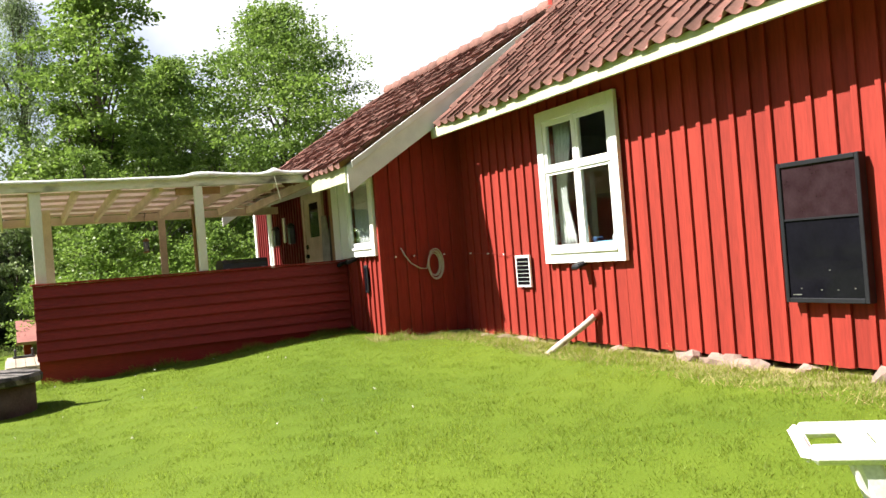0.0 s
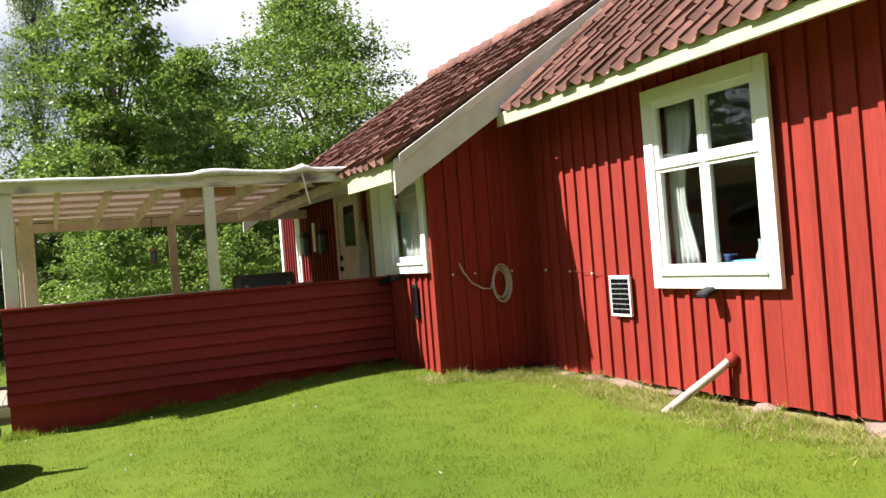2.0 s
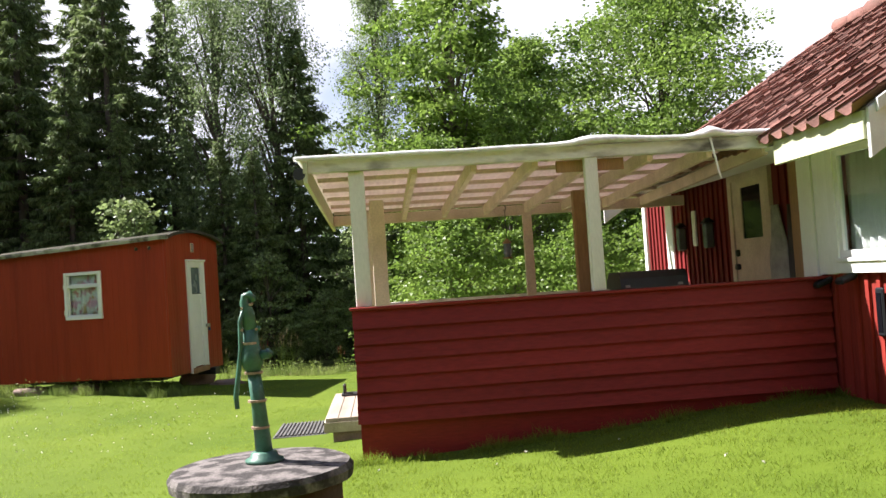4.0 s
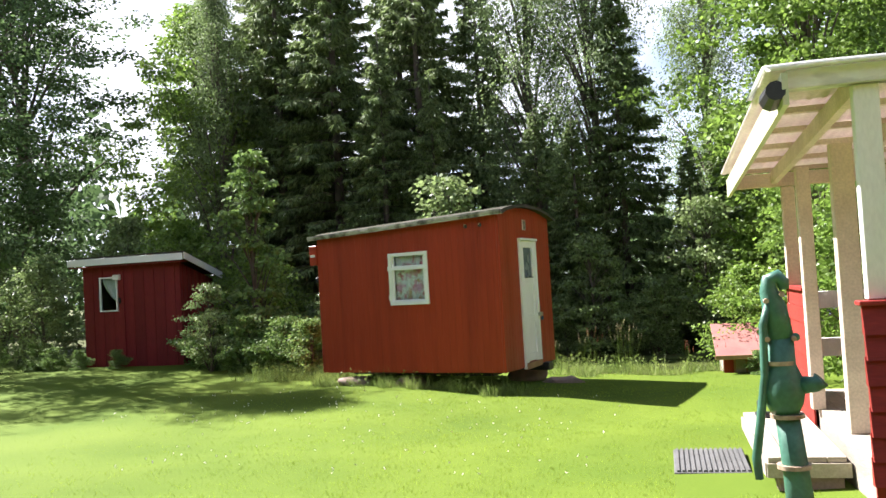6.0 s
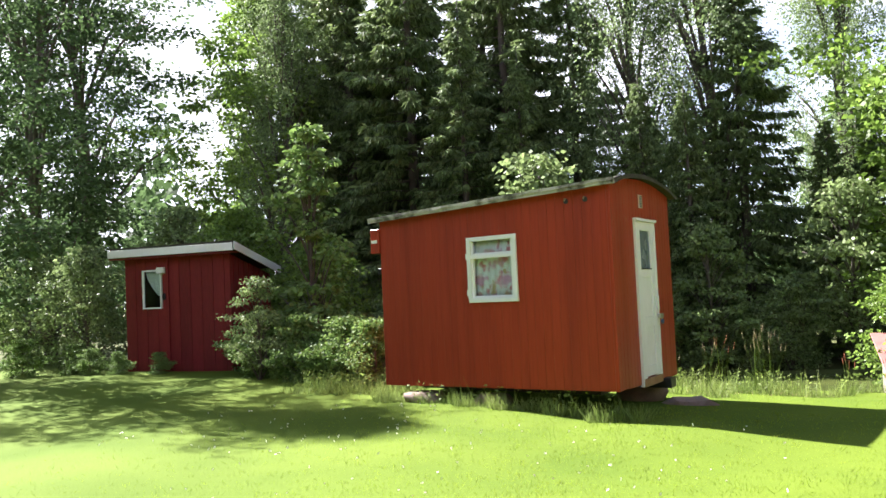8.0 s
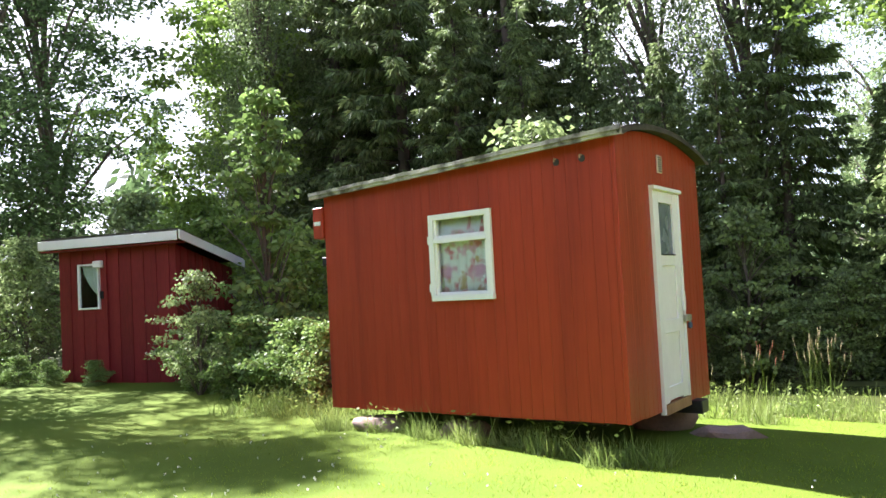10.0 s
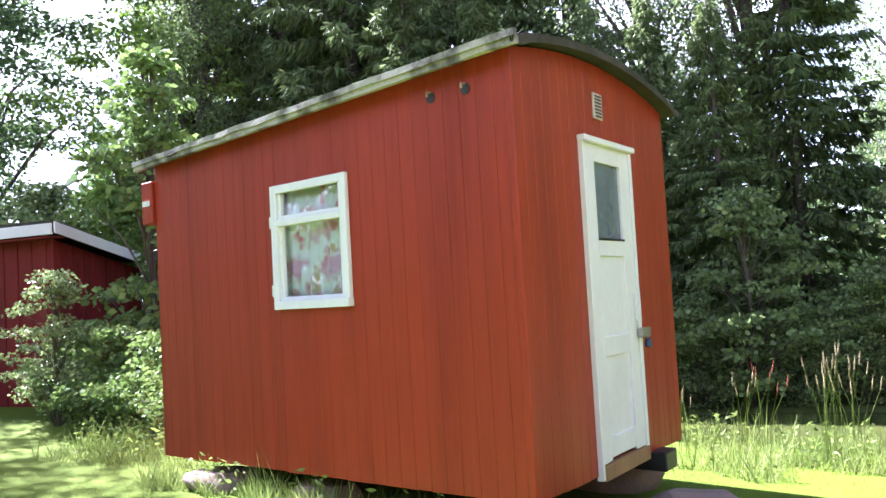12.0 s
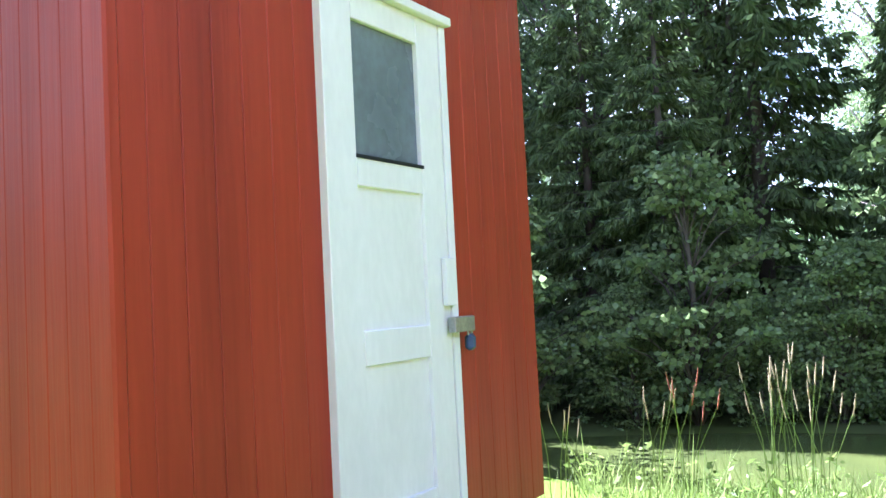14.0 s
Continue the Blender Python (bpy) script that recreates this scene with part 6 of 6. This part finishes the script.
def scatter(rng, n, x0, x1, y0, y1, keep=None):
    x, y = rng.uniform(x0, x1, n), rng.uniform(y0, y1, n)
    ok = ~((x > 0.40) & (x < 4.6) & (y > 9.93) & (y < 13.7)) & ~((x - WELL.x) ** 2 + (y - WELL.y) ** 2 < 0.24) & ~(x > WX)
    ok &= ~((x > GX) & (y > WY)) & ~((x > -0.5) & (x < 0.6) & (y > 11.3) & (y < 13.35))
    rel = (x - W0.x) * NF.x + (y - W0.y) * NF.y
    along = (x - W0.x) * WU.x + (y - W0.y) * WU.y
    ok &= ~((rel < -0.30) & (rel > -2.1) & (along > 0.1) & (along < 3.2))
    if keep is not None:
        ok &= keep(x, y)
    x, y = x[ok], y[ok]
    return np.stack([x, y, ground_z(x, y) - 0.004], 1)


rng = np.random.default_rng(77)
def thinning(x, y):
    """Blades thin out gently away from the way walked."""
    way_x = np.interp(y, (-2, 1, 3.5, 6.5, 11, 16, 20), (1.5, 2.2, 2.0, -0.5, -1.8, -2.4, -3.0))
    return rng.uniform(0, 1, len(x)) < np.exp(-((x - way_x) / 3.2) ** 2) * np.clip((21.5 - y) / 4, 0, 1)


lawn = np.concatenate([scatter(rng, 500000, -12.0, 5.4, -0.5, 21.0, thinning), scatter(rng, 160000, 0.0, 5.4, 0.2, 9.9)])
tagged(new("lawn_grass", blades("lawn_grass", lawn, 0.021, 0.0055, M_BLADE, rng, 1.3, 0.6)), "short mown sunlit lawn grass", "grass", kind="stuff")


def fringe(x, y):
    rel = (x - W0.x) * NF.x + (y - W0.y) * NF.y
    along = (x - W0.x) * WU.x + (y - W0.y) * WU.y
    return (rel > -0.15) & (rel < 0.13 + 0.10 * np.sin(along * 7.3) * np.sin(along * 3.1 + 1)) & (along > -0.3) & (along < 3.5)


def bank(x, y):
    """Rough grass in clumps on the near bank of the pond, thinning towards the mown lawn."""
    edge = 20.35 + 0.35 * np.sin(x * 2.3) + 0.2 * np.sin(x * 5.1 + 1)
    clumps = np.sin(x * 3.7 + 1.3 * np.sin(y * 2.9)) * np.sin(y * 4.1 + np.sin(x * 2.2))
    return (y > edge - 1.25 * np.clip((-0.4 - x) / 1.4, 0, 1)) & (y < 21.0 + 0.25 * np.sin(x * 3)) & (clumps > -0.25 + 0.5 * rng.uniform(-1, 1, len(x)))


tufts = np.concatenate([scatter(rng, 36000, -6.2, -2.0, 16.2, 19.0, fringe), scatter(rng, 17000, -2.4, 2.6, 18.9, 21.3, bank), scatter(rng, 3000, -7.5, -5.6, 18.6, 20.2)])
tagged(new("long_grass", blades("long_grass", tufts, 0.135, 0.008, M_WEED, rng, 1.0, 0.7)), "uncut pale long grass tufts round the buildings", "grass", kind="stuff")
dry = np.concatenate([scatter(rng, 2600, -2.2, 2.6, 19.2, 21.4, bank), scatter(rng, 3600, 4.75, 5.44, 0.5, 8.6), scatter(rng, 900, 4.0, 5.4, 8.15, 8.66)])
tagged(new("dry_grass", blades("dry_grass", dry, 0.065, 0.005, M_STRAW, rng, 2.2, 0.7)), "bleached straw among the uncut grass", "grass", kind="stuff")

verge = np.concatenate([scatter(rng, 7000, 4.85, 5.42, 0.5, 8.6), scatter(rng, 1600, 4.2, 5.3, 8.2, 8.66), scatter(rng, 3000, 0.4, 4.4, 9.76, 9.94), scatter(rng, 900, 5.2, 5.46, 2.3, 3.2), scatter(rng, 700, 5.0, 5.4, 5.6, 6.3)])
tagged(new("verge_grass", blades("verge_grass", verge, 0.06, 0.006, M_BLADE, rng, 1.3, 0.8)), "ragged uncut grass along the foot of the walls", "grass", kind="stuff")

wisps = np.concatenate([scatter(rng, 800, -2.4, 2.4, 19.2, 21.3, bank), scatter(rng, 420, -6.0, -2.2, 16.4, 18.6, fringe), scatter(rng, 200, -7.6, -5.8, 18.7, 20.0)])
tagged(new("grass_wisps", blades("grass_wisps", wisps, 0.30, 0.011, M_WEED, rng, 0.9)), "tall leaning grass wisps among the uncut grass", "grass", kind="stuff")

# broad-leaved weeds by the wagon and on the pond's bank
stems = np.concatenate([scatter(rng, 150, -6.0, -2.2, 16.4, 18.9, fringe), scatter(rng, 150, -2.3, 2.4, 19.3, 21.2, bank), scatter(rng, 60, -7.4, -5.8, 18.7, 20.0)])
weed_pts = np.repeat(stems, 12, axis=0)
weed_pts[:, 2] += rng.uniform(0.02, 0.26, len(weed_pts))
weed_pts[:, :2] += rng.normal(size=(len(weed_pts), 2)) * 0.03
weed_axis = rng.normal(size=(len(weed_pts), 3)) * np.array([1, 1, 0.35]) + np.array([0, 0, 0.25])
tagged(new("broad_weeds", leaf_mesh("broad_weeds", weed_pts, weed_axis, 0.055, 0.022, M_WEED, rng)), "leafy broad-leaved weeds in the uncut grass", "weeds", kind="stuff")


def seed_grass(name, x, y, h, material, label, seed):
    """Tall flowering grass: stalks, blades and seed heads."""
    r = random.Random(seed)
    t = thing(name, (x, y, gz(x, y)), label, "grass", group="tall seed grass")
    st, hd = bmesh.new(), bmesh.new()
    for k in range(6):
        a, b = r.uniform(0, math.tau), r.uniform(0.04, 0.16)
        px, py = x + r.uniform(-0.09, 0.09), y + r.uniform(-0.09, 0.09)
        hh = h * r.uniform(0.75, 1.05)
        z0 = gz(x, y) - 0.02
        pts = [Vector((px, py, z0)), Vector((px + b * 0.3 * math.cos(a), py + b * 0.3 * math.sin(a), z0 + hh * 0.6)), Vector((px + b * math.cos(a), py + b * math.sin(a), z0 + hh))]
        tube(st, pts, [0.003, 0.0025, 0.0018], 4)
        tube(hd, [pts[2] - Vector((0, 0, 0.01)), pts[2] + Vector((0.01 * math.cos(a), 0.01 * math.sin(a), 0.04)), pts[2] + Vector((0.02 * math.cos(a), 0.02 * math.sin(a), 0.10))], [0.002, 0.0045, 0.0015], 6)
    part("stalks", st, M_WEED, t)
    part("seed_heads", hd, material, t)


for k, (x, y, h, m) in enumerate(((-1.28, 20.15, 0.78, M_SEED), (-1.18, 20.3, 0.82, M_SEED), (-1.72, 20.2, 0.68, M_SORREL), (-1.95, 20.3, 0.58, M_SEED), (-1.10, 20.2, 0.70, M_SEED), (-2.35, 20.0, 0.5, M_SEED), (-0.2, 20.4, 0.5, M_SORREL), (0.3, 20.5, 0.45, M_SORREL), (-1.25, 20.05, 0.74, M_SEED))):
    seed_grass("tall_grass", x, y, h, m, "tall flowering grass with rust-red heads" if m is M_SORREL else "tall flowering grass with pale seed heads", k)
petals = np.concatenate([scatter(rng, 130, -5.5, -1.0, 12.0, 16.5), scatter(rng, 30, -3.0, 3.0, 4.0, 9.5), scatter(rng, 60, -7.5, -4.5, 14.5, 17.5)])
petals[:, 2] += 0.05
fl = leaf_mesh("clover_flowers", np.repeat(petals, 4, axis=0), rng.normal(size=(len(petals) * 4, 3)) + np.array([0, 0, 0.6]), 0.016, 0.012, M_PETAL, rng)
tagged(new("clover_flowers", fl), "small white clover flowers scattered in the lawn", "flowers", kind="stuff")
